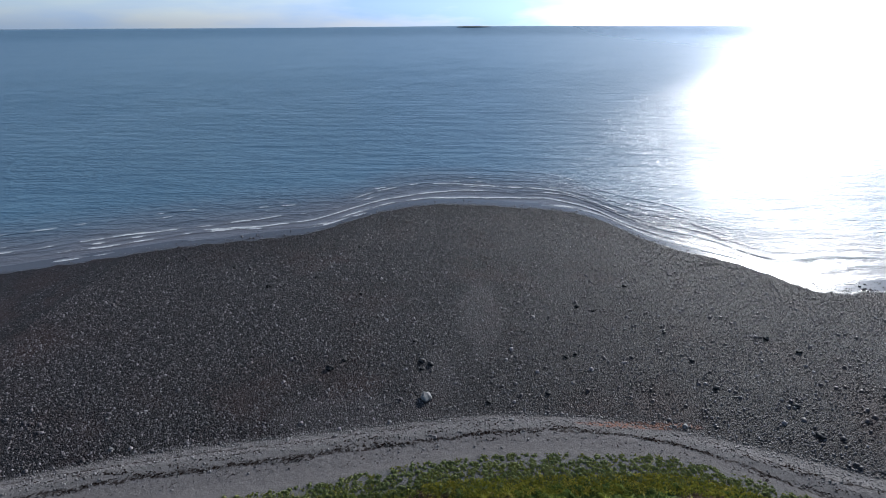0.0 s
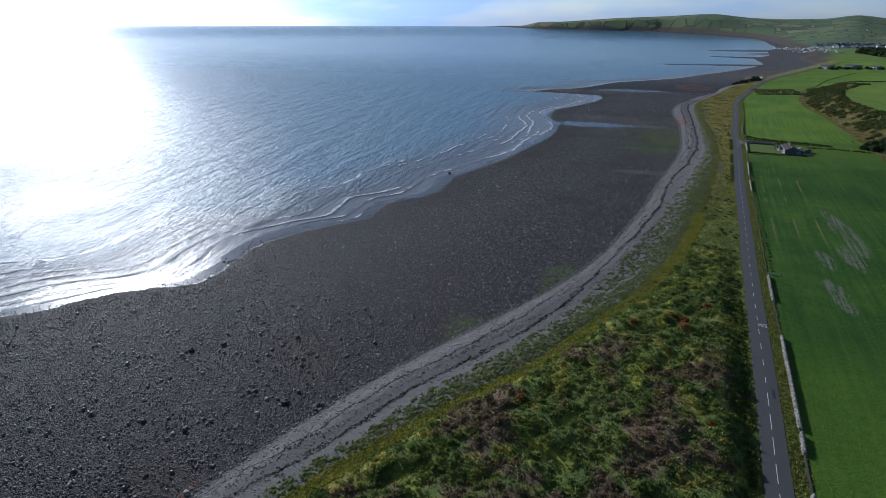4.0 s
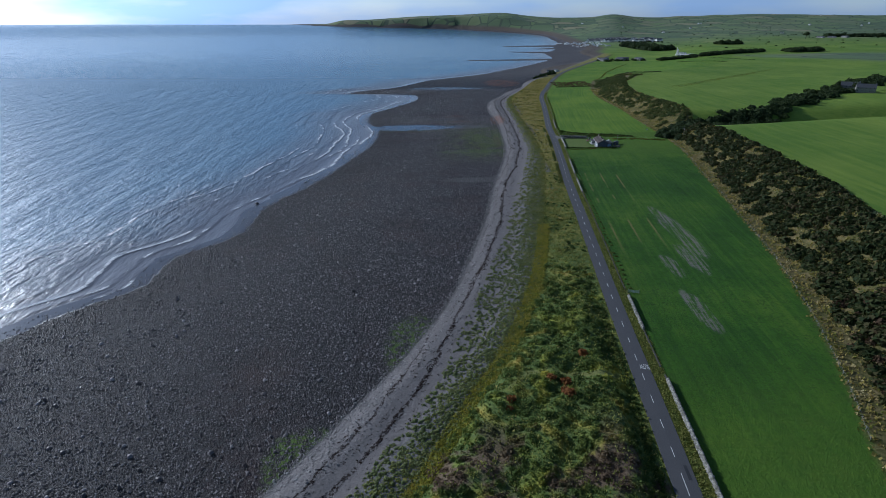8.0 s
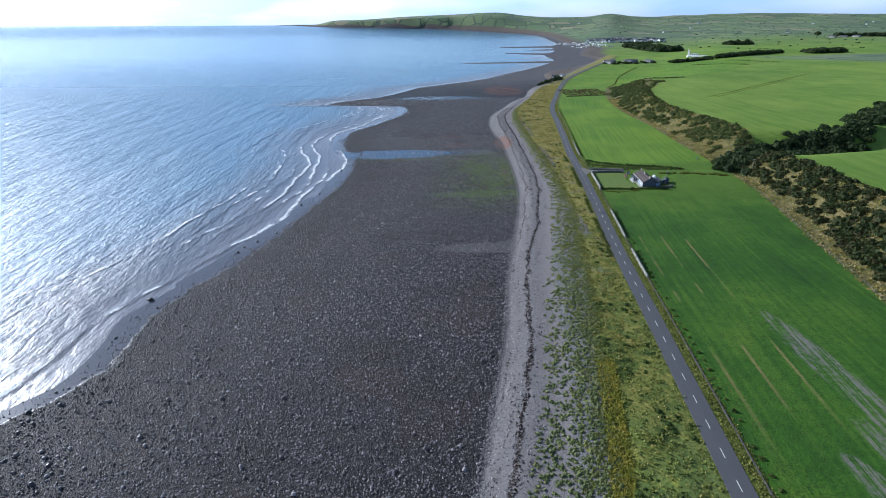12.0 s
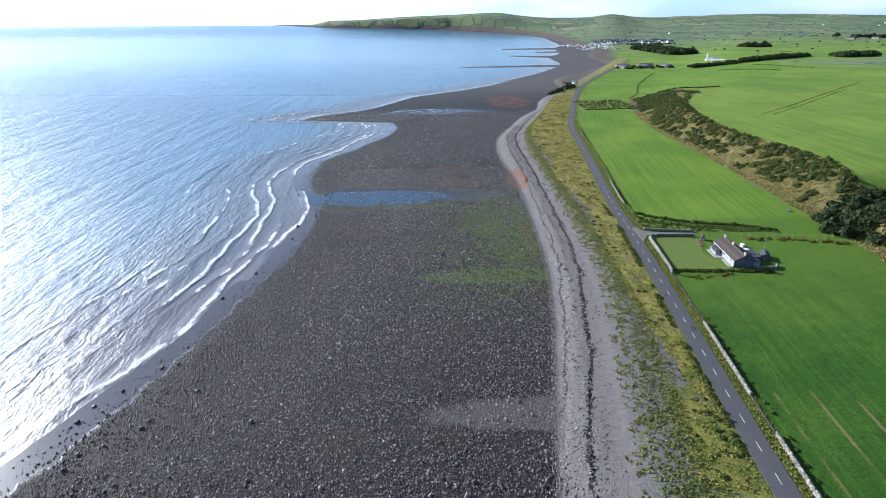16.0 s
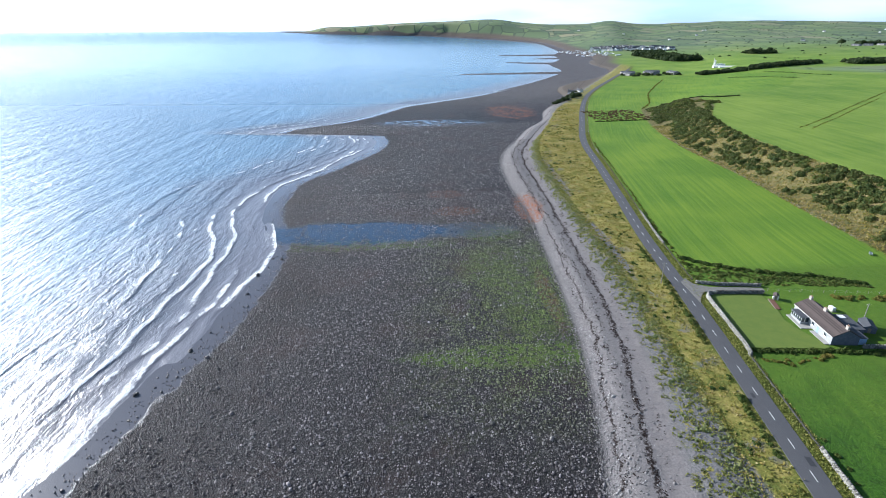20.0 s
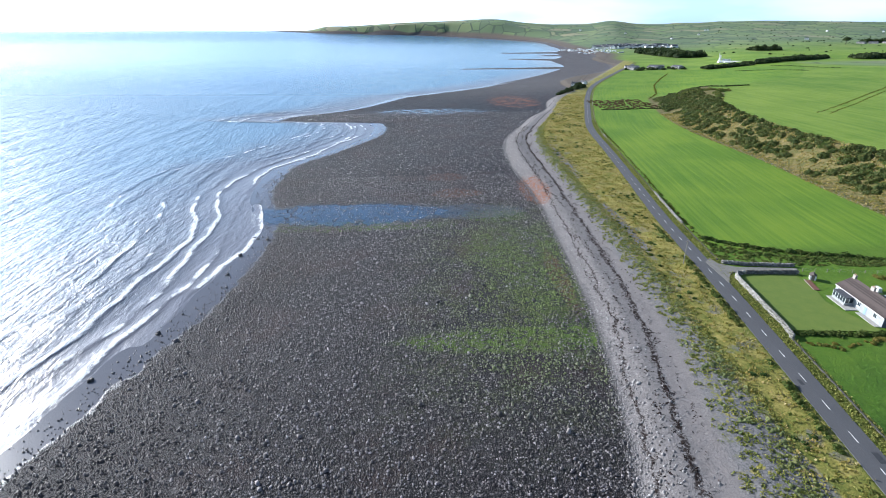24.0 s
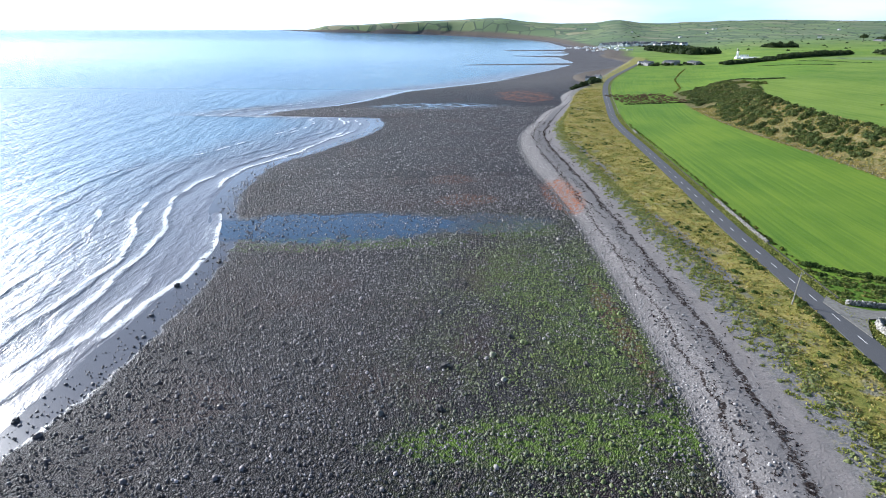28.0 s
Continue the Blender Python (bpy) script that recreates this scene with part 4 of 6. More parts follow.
dash_mesh = bpy.data.meshes.new("centre_dash")
bm = boxed(-0.075, 0.075, -1.5, 1.5, -0.004, 0.004)
bm.to_mesh(dash_mesh), bm.free()
dash_mesh.materials.append(paint)
ys = np.arange(-60, 960, 0.25)
arcs = np.r_[0, np.cumsum(np.hypot(np.diff(road_x(ys)), 0.25))]
start = float(np.interp(347.0, ys, arcs)) % 9.0
for at in np.arange(start, arcs[-1], 9.0):
    y = float(np.interp(at, arcs, ys))
    ob = new("centre_dash", dash_mesh)
    ob.matrix_world = road_frame(y) @ Matrix.Diagonal((1, 2.0 if y < 84 else 1.0, 1, 1))
    ob.parent = road
word = bpy.data.curves.new("slow_marking", "FONT")
word.body, word.size, word.align_x, word.align_y, word.extrude = "SLOW", 1.5, "CENTER", "CENTER", 0.004
lettering = new("slow_marking_text", word)
scene.view_layers[0].update()
me = bpy.data.meshes.new_from_object(lettering)
me.name = "slow_marking"
bpy.data.objects.remove(lettering)
me.materials.clear(), me.materials.append(paint)
slow = new("slow_marking", me)
slow.matrix_world = road_frame(119.3, 1.35) @ Matrix.Rotation(math.pi, 4, "Z") @ Matrix.Diagonal((0.62, 2.1, 1, 1))
slow.parent = road
tagged(slow, "white painted word on the asphalt")
patch_mat = plain("tar_patch", (0.03, 0.03, 0.033), (0.045, 0.045, 0.05), 4.0, 0.7)
for y, off, w, l in ((351, 1.4, 1.2, 2.6), (82, 1.5, 0.7, 4.0), (372, -1.2, 0.8, 1.8)):
    ob = part("tar_patch", boxed(-w / 2, w / 2, -l / 2, l / 2, -0.02, -0.001), patch_mat, road, "dark tar repair patch")
    ob.matrix_world = road_frame(y, off)

# ---- dry-stone walls ----
wall_stone = Nodes("wall_stone")
ws_c = wall_stone.ramp(wall_stone.add(wall_stone.mul(wall_stone.island(), 0.6), wall_stone.mul(wall_stone.chance(), 0.4)), [(0.1, (0.11, 0.10, 0.088)), (0.5, (0.20, 0.19, 0.165)), (0.85, (0.38, 0.36, 0.325))])
wall_stone = wall_stone.done(wall_stone.mix(wall_stone.mul(wall_stone.step(wall_stone.noise(1.2, 5, 0.7), 0.5, 0.68), 0.7), ws_c, (0.07, 0.075, 0.04)), 0.9, wall_stone.bump(wall_stone.noise(7, 4), 0.5, 0.06))
wall_core = plain("wall_core", (0.05, 0.046, 0.04), (0.10, 0.095, 0.08), 2.0, 0.95)


def along(points, step):
    """Places and headings at even steps along a plan polyline."""
    out = []
    for (x0, y0), (x1, y1) in zip(points, points[1:]):
        n = max(1, round(math.hypot(x1 - x0, y1 - y0) / step))
        out += [(x0 + (x1 - x0) * k / n, y0 + (y1 - y0) * k / n, math.atan2(y1 - y0, x1 - x0)) for k in range(n)]
    return out


def stone_wall(name, points, high, thick, label, singly=False, gap=0.0):
    """A wall of laid stones: a rough core and courses of separate stones with a coping."""
    run = along(points, 0.55)
    base = thing(name, Matrix.Translation((*points[0], float(ground_z(*points[0])))), label, "stone wall")
    inverse = base.matrix_world.inverted()
    bm = bmesh.new()
    rows = []
    for x, y, a in run[::4] + [run[-1]]:
        z = float(ground_z(x, y))
        nx, ny = -math.sin(a) * thick * 0.36, math.cos(a) * thick * 0.36
        rows.append([bm.verts.new(inverse @ Vector(p)) for p in ((x - nx, y - ny, z - 0.3), (x - nx * 0.8, y - ny * 0.8, z + high * 0.3), (x + nx * 0.8, y + ny * 0.8, z + high * 0.3), (x + nx, y + ny, z - 0.3))])
    for p, q in zip(rows, rows[1:]):
        for k in range(3):
            bm.faces.new((p[k], q[k], q[k + 1], p[k + 1]))
    bm.faces.new(rows[0]), bm.faces.new(rows[-1][::-1])
    part("core", bm, wall_core, base)
    places, sizes = [], []
    courses = max(2, round(high / 0.33))
    for i, (x, y, a) in enumerate(run):
        if gap and (swell(np.array(x), np.array(y), 13.0, 2) > gap):
            continue
        z = float(ground_z(x, y))
        for c in range(courses + 1):
            for side in ((0,) if c == courses else (-1, 1)):
                off = side * thick * 0.32 * (1 - 0.2 * c / courses)
                shift = rng.uniform(-0.12, 0.12) + (0.27 if c % 2 else 0)
                places.append((x + shift * math.cos(a) - off * math.sin(a), y + shift * math.sin(a) + off * math.cos(a), z + 0.12 + c * high / (courses + 0.3)))
                sizes.append(rng.uniform(0.42, 0.68))
    places, sizes = np.array(places), np.array(sizes)
    if singly:
        variants = [rocks("stone", np.zeros((1, 3)), np.array([0.56]), wall_stone, 0.62, 0.25) for _ in range(6)]
        for k, p in enumerate(places[:300]):
            ob = new("stone", variants[k % 6])
            ob.parent = base
            ob.matrix_local = inverse @ Matrix.Translation(p) @ Matrix.Rotation(rng.uniform(0, 6.28), 4, "Z")
        places, sizes = places[300:], sizes[300:]
    if len(places):
        me = rocks("stones", places, sizes, wall_stone, 0.62, 0.25)
        me.transform(inverse)
        tagged(part("stones", me, wall_stone, base), kind="stuff")
    return base


verge_line = [(float(road_x(y)) + 6.2, float(y)) for y in (40, 55, 70, 85, 100, 116)]
stone_wall("dry_stone_wall", verge_line, 1.0, 0.7, "low pale dry-stone wall beside the coast road", gap=0.02)
stone_wall("dry_stone_wall", [(float(road_x(y)) + 6.0, float(y)) for y in (119, 132, 147, 160)], 0.9, 0.7, "broken dry-stone wall half hidden in grass", gap=-0.1)
stone_wall("dry_stone_wall", [(float(road_x(y)) + 5.8, float(y)) for y in range(165, 392, 15)], 0.85, 0.6, "long dry-stone wall between road and field, half overgrown", gap=-0.12)
stone_wall("garden_wall", [(94.6, 389.5), (95.6, 394), (97.2, 409), (98.8, 422.5), (100.2, 424.8), (103, 425.3)], 1.2, 0.7, "pale dry-stone wall round the cottage garden", singly=True)
stone_wall("dry_stone_wall", [(103.3, 425.3), (112, 425.2), (119.5, 424.8)], 1.2, 0.6, "dark mossy dry-stone wall beside the cottage track")
stone_wall("dry_stone_wall", [(100, 433.5), (106, 431.8), (114, 431), (122, 430.2)], 1.0, 0.8, "tumbled dry-stone wall along the track")
stone_wall("dry_stone_wall", [(float(road_x(y)) + 6.0, float(y)) for y in range(436, 700, 22)], 0.8, 0.7, "low dry-stone wall beside the road", gap=-0.1)

# ---- the cottage ----
render_white = plain("painted_render", (0.27, 0.28, 0.285), (0.37, 0.38, 0.385), 1.2, 0.85)
slate_blue = plain("dark_render", (0.07, 0.08, 0.105), (0.12, 0.13, 0.16), 1.2, 0.85)
tile_mat = plain("roof_tile", (0.048, 0.036, 0.033), (0.085, 0.066, 0.060), 1.5, 0.95, per="object", spread=0.5)
white_trim = plain("white_trim", (0.74, 0.74, 0.73), (0.82, 0.82, 0.81), 3, 0.45)
stone_trim = plain("chimney_render", (0.33, 0.30, 0.26), (0.46, 0.42, 0.37), 3, 0.9)
pot_mat = plain("clay_pot", (0.30, 0.17, 0.10), (0.42, 0.26, 0.17), 5, 0.8)
felt_mat = plain("roof_felt", (0.05, 0.055, 0.065), (0.085, 0.09, 0.10), 1.5, 0.8)
sky_blue = plain("blue_paint", (0.20, 0.29, 0.42), (0.26, 0.36, 0.50), 2, 0.6)
slab_mat = plain("paving", (0.28, 0.27, 0.25), (0.40, 0.385, 0.36), 1.2, 0.9)
wood_mat = plain("weathered_wood", (0.14, 0.11, 0.08), (0.28, 0.23, 0.18), 4, 0.9)
glass = Nodes("window_glass")
glass = glass.done((0.03, 0.04, 0.05), 0.05, spec=0.8)


def window(parent, m, wide, tall, bars=2):
    """A sash in the wall plane: x across, z up, y outwards."""
    frame_bm = bmesh.new()
    for x0, x1, z0, z1 in ((-wide / 2, wide / 2, tall - 0.09, tall), (-wide / 2, wide / 2, 0, 0.09), (-wide / 2, -wide / 2 + 0.09, 0.09, tall - 0.09), (wide / 2 - 0.09, wide / 2, 0.09, tall - 0.09)):
        box(frame_bm, x0, x1, -0.06, 0.06, z0, z1)
    for k in range(1, bars):
        x = -wide / 2 + wide * k / bars
        box(frame_bm, x - 0.035, x + 0.035, -0.05, 0.05, 0.09, tall - 0.09)
    f = part("window", frame_bm, white_trim, parent, "white framed window")
    f.matrix_local = m
    part("pane", boxed(-wide / 2 + 0.05, wide / 2 - 0.05, -0.015, 0.015, 0.05, tall - 0.05), glass, f)
    part("sill", boxed(-wide / 2 - 0.08, wide / 2 + 0.08, -0.06, 0.18, -0.09, -0.003, bevel=0.02), white_trim, f)
    return f


def gable_body(width, length, eave, ridge):
    """Walls of a gabled block: x across, from 0, and y along, from 0."""
    bm = bmesh.new()
    p = [[bm.verts.new((x, y, z)) for x, z in ((0, -0.6), (width, -0.6), (width, eave), (width / 2, ridge), (0, eave))] for y in (0, length)]
    bm.faces.new(p[0]), bm.faces.new(p[1][::-1])
    for k in range(5):
        bm.faces.new((p[0][(k + 1) % 5], p[0][k], p[1][k], p[1][(k + 1) % 5]))
    bmesh.ops.recalc_face_normals(bm, faces=bm.faces)
    return bm


def roof_slope(width, length, eave, ridge, side, over=0.3, thick=0.16):
    half = width / 2
    rise = (ridge - eave) / half
    bm = bmesh.new()
    x_out, x_in = (-over, half) if side < 0 else (width + over, half)
    z_out = eave - rise * over
    pts = [(x_out, z_out + 0.02), (x_in, ridge + 0.02), (x_in, ridge + thick), (x_out, z_out + thick)]
    p = [[bm.verts.new((x, y, z)) for x, z in pts] for y in (-0.25, length + 0.25)]
    bm.faces.new(p[0]), bm.faces.new(p[1][::-1])
    for k in range(4):
        bm.faces.new((p[0][(k + 1) % 4], p[0][k], p[1][k], p[1][(k + 1) % 4]))
    bmesh.ops.recalc_face_normals(bm, faces=bm.faces)
    return bm


def chimney(parent, x, y, z0, z1, w=1.0, d=0.6, pots=2):
    bm = boxed(x - d / 2, x + d / 2, y - w / 2, y + w / 2, z0, z1, bevel=0.02)
    box(bm, x - d / 2 - 0.07, x + d / 2 + 0.07, y - w / 2 - 0.07, y + w / 2 + 0.07, z1, z1 + 0.12, bevel=0.02)
    stack = part("chimney", bm, stone_trim, parent, "pale rendered chimney stack")
    for k in range(pots):
        py = y + (k - (pots - 1) / 2) * 0.45
        part("chimney_pot", rod(bmesh.new(), (x, py, z1 + 0.12), (x, py, z1 + 0.5), 0.14, 0.11), pot_mat, stack)


W, LEN, EAVE, RIDGE = 7.6, 19.0, 2.75, 4.9
cottage = thing("cottage", Matrix.Translation((120.2, 393.4, float(ground_z(124, 402)) + 0.05)) @ Matrix.Rotation(radians(-4.8), 4, "Z"), "single-storey pale grey cottage with a brown tiled roof and three chimneys", "house")
part("wall", gable_body(W, LEN, EAVE, RIDGE), render_white, cottage, "pale grey rendered walls")
# thin sheet over the south gable: its shade put into a darker colour
gable_shade = bmesh.new()
g = [gable_shade.verts.new(p) for p in ((0.02, -0.02, -0.6), (W - 0.02, -0.02, -0.6), (W - 0.02, -0.02, EAVE), (W / 2, -0.02, RIDGE), (0.02, -0.02, EAVE))]
h = [gable_shade.verts.new(v.co + Vector((0, 0.015, 0))) for v in g]
gable_shade.faces.new(g), gable_shade.faces.new(h[::-1])
for k in range(5):
    gable_shade.faces.new((g[(k + 1) % 5], g[k], h[k], h[(k + 1) % 5]))
part("shaded_gable", gable_shade, slate_blue, cottage, "gable end coloured dark grey-blue as in shade")
for side in (-1, 1):
    slope = part("roof", roof_slope(W, LEN, EAVE, RIDGE, side), tile_mat, cottage, "brown tiled roof slope")
    length = math.hypot(W / 2 + 0.3, RIDGE - EAVE + 0.17)
    if side < 0:
        tile = bpy.data.meshes.new("roof_tile_row")
        bm = boxed(-0.02, 0.30, -0.25, LEN + 0.25, 0.0, 0.035)
        bm.to_mesh(tile), bm.free()
        tile.materials.append(tile_mat)
    rise = (RIDGE - EAVE) / (W / 2)
    for k in range(14):
        x = -0.3 + (W / 2 + 0.3) * k / 14
        ob = new("tile_course", tile)
        ob.parent = slope
        z = EAVE + rise * x + 0.165
        turn = Matrix.Rotation(-math.atan(rise), 4, "Y")
        ob.matrix_local = Matrix.Translation((x, 0, z)) @ turn if side < 0 else Matrix.Translation((W - x, 0, z)) @ Matrix.Scale(-1, 4, (1, 0, 0)) @ turn
part("ridge", rod(bmesh.new(), (W / 2, -0.25, RIDGE + 0.17), (W / 2, LEN + 0.25, RIDGE + 0.17), 0.13, 0.13), tile_mat, cottage)
part("gutter", rod(bmesh.new(), (-0.36, -0.2, EAVE - 0.1), (-0.36, LEN + 0.2, EAVE - 0.1), 0.07, 0.07), white_trim, cottage, "white gutter")
for y in (0.7, 11.0, LEN - 0.6):
    chimney(cottage, W / 2, y, RIDGE - 0.5, RIDGE + 1.0, 1.0 if y != 11.0 else 1.3)
face = lambda y, z: Matrix.Translation((-0.03, y, z)) @ Matrix.Rotation(radians(90), 4, "Z")
for y, wide in ((3.0, 1.3), (9.0, 1.3), (LEN - 1.6, 1.1)):
    window(cottage, face(y, 1.0), wide, 1.35)
door = part("door", boxed(-0.06, 0.0, 6.1, 7.0, 0.0, 2.05), sky_blue, cottage, "blue front door")
part("door_handle", rod(bmesh.new(), (-0.07, 6.9, 1.0), (-0.12, 6.9, 1.0), 0.03, 0.03), stone_trim, door)
# glazed porch on the sea side
porch = part("porch", boxed(-2.3, -0.01, 11.2, 16.4, -0.5, 0.75), render_white, cottage, "white glazed sun porch")
part("porch_roof", box(bmesh.new(), -2.5, -0.01, 11.0, 16.6, 2.25, 2.42, bevel=0.03), felt_mat, cottage, "dark flat porch roof")
for k in range(6):
    y = 11.24 + k * 1.024
    part("mullion", boxed(-2.28, -2.18, y - 0.05, y + 0.05, 0.75, 2.25), white_trim, porch)
for k in range(5):
    y = 11.24 + k * 1.024
    part("pane", boxed(-2.24, -2.22, y + 0.05, y + 0.97, 0.75, 2.25), glass, porch)
for y in (11.25, 16.35):
    part("pane", boxed(-2.2, -0.1, y - 0.015, y + 0.015, 0.75, 2.25), glass, porch)
    part("mullion", boxed(-1.2, -1.1, y - 0.05, y + 0.05, 0.75, 2.25), white_trim, porch)
# rear extensions with low dark roofs
part("rear_wing", boxed(W + 0.01, W + 4.6, 5.0, 13.5, -0.6, 2.3), slate_blue, cottage, "dark rear extension")
part("rear_roof", boxed(W - 0.1, W + 4.9, 4.8, 13.7, 2.3, 2.5, bevel=0.03), felt_mat, cottage, "flat felt roof")
part("lean_to", boxed(W + 0.01, W + 2.4, 0.4, 4.6, -0.6, 2.2), sky_blue, cottage, "blue painted lean-to")
part("lean_to_roof", boxed(W - 0.05, W + 2.6, 0.2, 4.78, 2.2, 2.32, bevel=0.02), felt_mat, cottage)
part("rooflight", boxed(W + 1.2, W + 3.2, 11.0, 13.0, 2.5, 2.75, bevel=0.05), white_trim, cottage, "white rooflight")
part("terrace", boxed(-3.4, -0.02, 8.6, 16.8, -0.5, 0.06), slab_mat, cottage, "pale stone terrace")
part("path", boxed(-1.5, -0.02, 0.2, 7.48, -0.5, 0.04), slab_mat, cottage, "narrow paved path")


def shed(x, y, turn, w, l, high, wall_mat, roof_mat, label):
    base = thing("shed", Matrix.Translation((x, y, float(ground_z(x, y)))) @ Matrix.Rotation(radians(turn), 4, "Z"), label, "shed")
    part("wall", gable_body(w, l, high * 0.72, high), wall_mat, base)
    for side in (-1, 1):
        part("roof", roof_slope(w, l, high * 0.72, high, side, 0.15, 0.08), roof_mat, base)
    part("door", boxed(w / 2 - 0.4, w / 2 + 0.4, -0.05, 0.01, 0, 1.7), wood_mat, base)
    return base


shed(134.2, 399.5, -25, 3.4, 5.2, 2.6, slate_blue, felt_mat, "dark outbuilding with a felt roof behind the cottage")
shed(120.2, 420.6, -30, 1.6, 2.0, 2.0, white_trim, tile_mat, "small white garden shed at the lawn's corner")
tank = thing("oil_tank", Matrix.Translation((134.5, 412.5, float(ground_z(134.5, 412.5)))), "pale plastic oil tank on a slab behind the cottage", "tank")
part("slab", boxed(-0.9, 0.9, -1.3, 1.3, -0.1, 0.1), slab_mat, tank)
part("body", boxed(-0.65, 0.65, -1.05, 1.05, 0.1, 1.35, bevel=0.16), white_trim, tank)
bed = thing("flower_bed", Matrix.Translation((119.0, 418.3, float(ground_z(119, 418)))) @ Matrix.Rotation(radians(-14), 4, "Z"), "raised bed of red-brown planting along the lawn", "flower bed")
part("soil", boxed(-0.8, 0.8, -4.6, 2.2, -0.2, 0.22, bevel=0.05), plain("bed_soil", (0.10, 0.045, 0.03), (0.20, 0.09, 0.06), 3, 0.95), bed)
part("edging", boxed(-1.0, -0.82, -4.7, 2.3, -0.2, 0.3), wood_mat, bed)
stone_wall("yard_wall", [(128.5, 391.6), (132, 391.2), (135.4, 390.6), (137.6, 393.5)], 1.1, 0.4, "low pale wall round the back yard")
lawn_mat = Nodes("lawn")
lawn_mat = lawn_mat.done(lawn_mat.mix(lawn_mat.noise(0.35, 5, 0.7), (0.070, 0.130, 0.013), (0.155, 0.195, 0.026)), 0.9, lawn_mat.bump(lawn_mat.noise(6, 3), 0.5, 0.05))


def slab_on_ground(name, points, lift, mat, label, kind="structure"):
    """A thin flat piece of ground with the given outline, a little above the land."""
    bm = bmesh.new()
    z = max(float(ground_z(x, y)) for x, y in points) + lift
    top = [bm.verts.new((x, y, z)) for x, y in points]
    low = [bm.verts.new((x, y, z - 0.6)) for x, y in points]
    bm.faces.new(top)
    for k in range(len(points)):
        bm.faces.new((top[k - 1], low[k - 1], low[k], top[k]))
    bmesh.ops.recalc_face_normals(bm, faces=bm.faces)
    me = bpy.data.meshes.new(name)
    bm.to_mesh(me), bm.free()
    me.materials.append(mat)
    return tagged(new(name, me), label, kind=kind)


slab_on_ground("lawn", [(96.6, 392.6), (119.3, 391.6), (118.6, 396), (116.5, 402), (115.6, 407), (117.6, 414), (118.2, 424.2), (102, 424.6), (99.5, 422)], 0.05, lawn_mat, "mown green lawn in front of the cottage")
track_mat = plain("gravel_track", (0.12, 0.115, 0.105), (0.22, 0.21, 0.19), 1.5, 0.95, relief=0.4)
slab_on_ground("track", [(94.6, 419), (97.2, 423.5), (99.5, 426.3), (104, 426.8), (121, 426), (121.5, 428.8), (112, 429.4), (103, 430), (98.5, 432.5), (97.6, 437), (94.8, 434)], 0.09, track_mat, "grey gravel track from the road to the cottage")

# ---- poles, gate, trough ----
pole_wood = plain("pole_wood", (0.22, 0.20, 0.17), (0.36, 0.33, 0.29), 3, 0.85)
steel = plain("galvanised_steel", (0.42, 0.45, 0.50), (0.55, 0.58, 0.62), 4, 0.45, 0.8)


def pole(x, y, high, label):
    base = thing("utility_pole", Matrix.Translation((x, y, float(ground_z(x, y)))), label, "utility pole")
    part("shaft", rod(bmesh.new(), (0, 0, -0.5), (0, 0, high), 0.16, 0.11, 10), pole_wood, base)
    arm = part("crossarm", boxed(-0.7, 0.7, -0.05, 0.05, high - 0.5, high - 0.36), pole_wood, base)
    for k in (-0.6, 0, 0.6):
        part("insulator", rod(bmesh.new(), (k, 0, high - 0.36), (k, 0, high - 0.18), 0.05, 0.035), white_trim, arm)
    return base


pole(87.2, 433.5, 8.2, "tall pale wooden pole at the road's edge")
pole(138.8, 405, 6.5, "slim wooden pole behind the cottage")
pole(195, 414, 7.0, "slim wooden pole at the foot of the gully")
gate = thing("field_gate", Matrix.Translation((67.8, 162.6, float(ground_z(67.8, 162.6)))) @ Matrix.Rotation(radians(-8), 4, "Z"), "blue-grey galvanised field gate in the roadside wall", "gate")
for k in range(6):
    part("bar", rod(bmesh.new(), (0, 0, 0.2 + 0.19 * k), (3.4, 0, 0.2 + 0.19 * k), 0.035, 0.035, 6), steel, gate)
for x in (0, 1.7, 3.4):
    part("upright", rod(bmesh.new(), (x, 0, 0.15), (x, 0, 1.2), 0.035, 0.035, 6), steel, gate)
for x in (-0.25, 3.65):
    part("gate_post", boxed(x - 0.11, x + 0.11, -0.11, 0.11, -0.4, 1.45, bevel=0.02), pole_wood, gate)
trough = thing("feed_trough", Matrix.Translation((180.5, 454, float(ground_z(180.5, 454)))) @ Matrix.Rotation(radians(60), 4, "Z"), "pale metal feeder standing at the field's edge", "feeder")
bm = boxed(-1.2, 1.2, -0.5, 0.5, 0.25, 0.8)
top_face = max(bm.faces, key=lambda f: f.calc_center_median().z)
inner = bmesh.ops.inset_individual(bm, faces=[top_face], thickness=0.08)
for v in top_face.verts:
    v.co.z -= 0.45
part("basin", bm, steel, trough)
for x, y in itertools.product((-1.05, 1.05), (-0.4, 0.4)):
    part("leg", boxed(x - 0.05, x + 0.05, y - 0.05, y + 0.05, -0.1, 0.25), steel, trough)

post_mesh = bpy.data.meshes.new("post")
bm = boxed(-0.06, 0.06, -0.06, 0.06, -0.3, 1.15, bevel=0.012)
bm.to_mesh(post_mesh), bm.free()
post_mesh.materials.append(pole_wood)


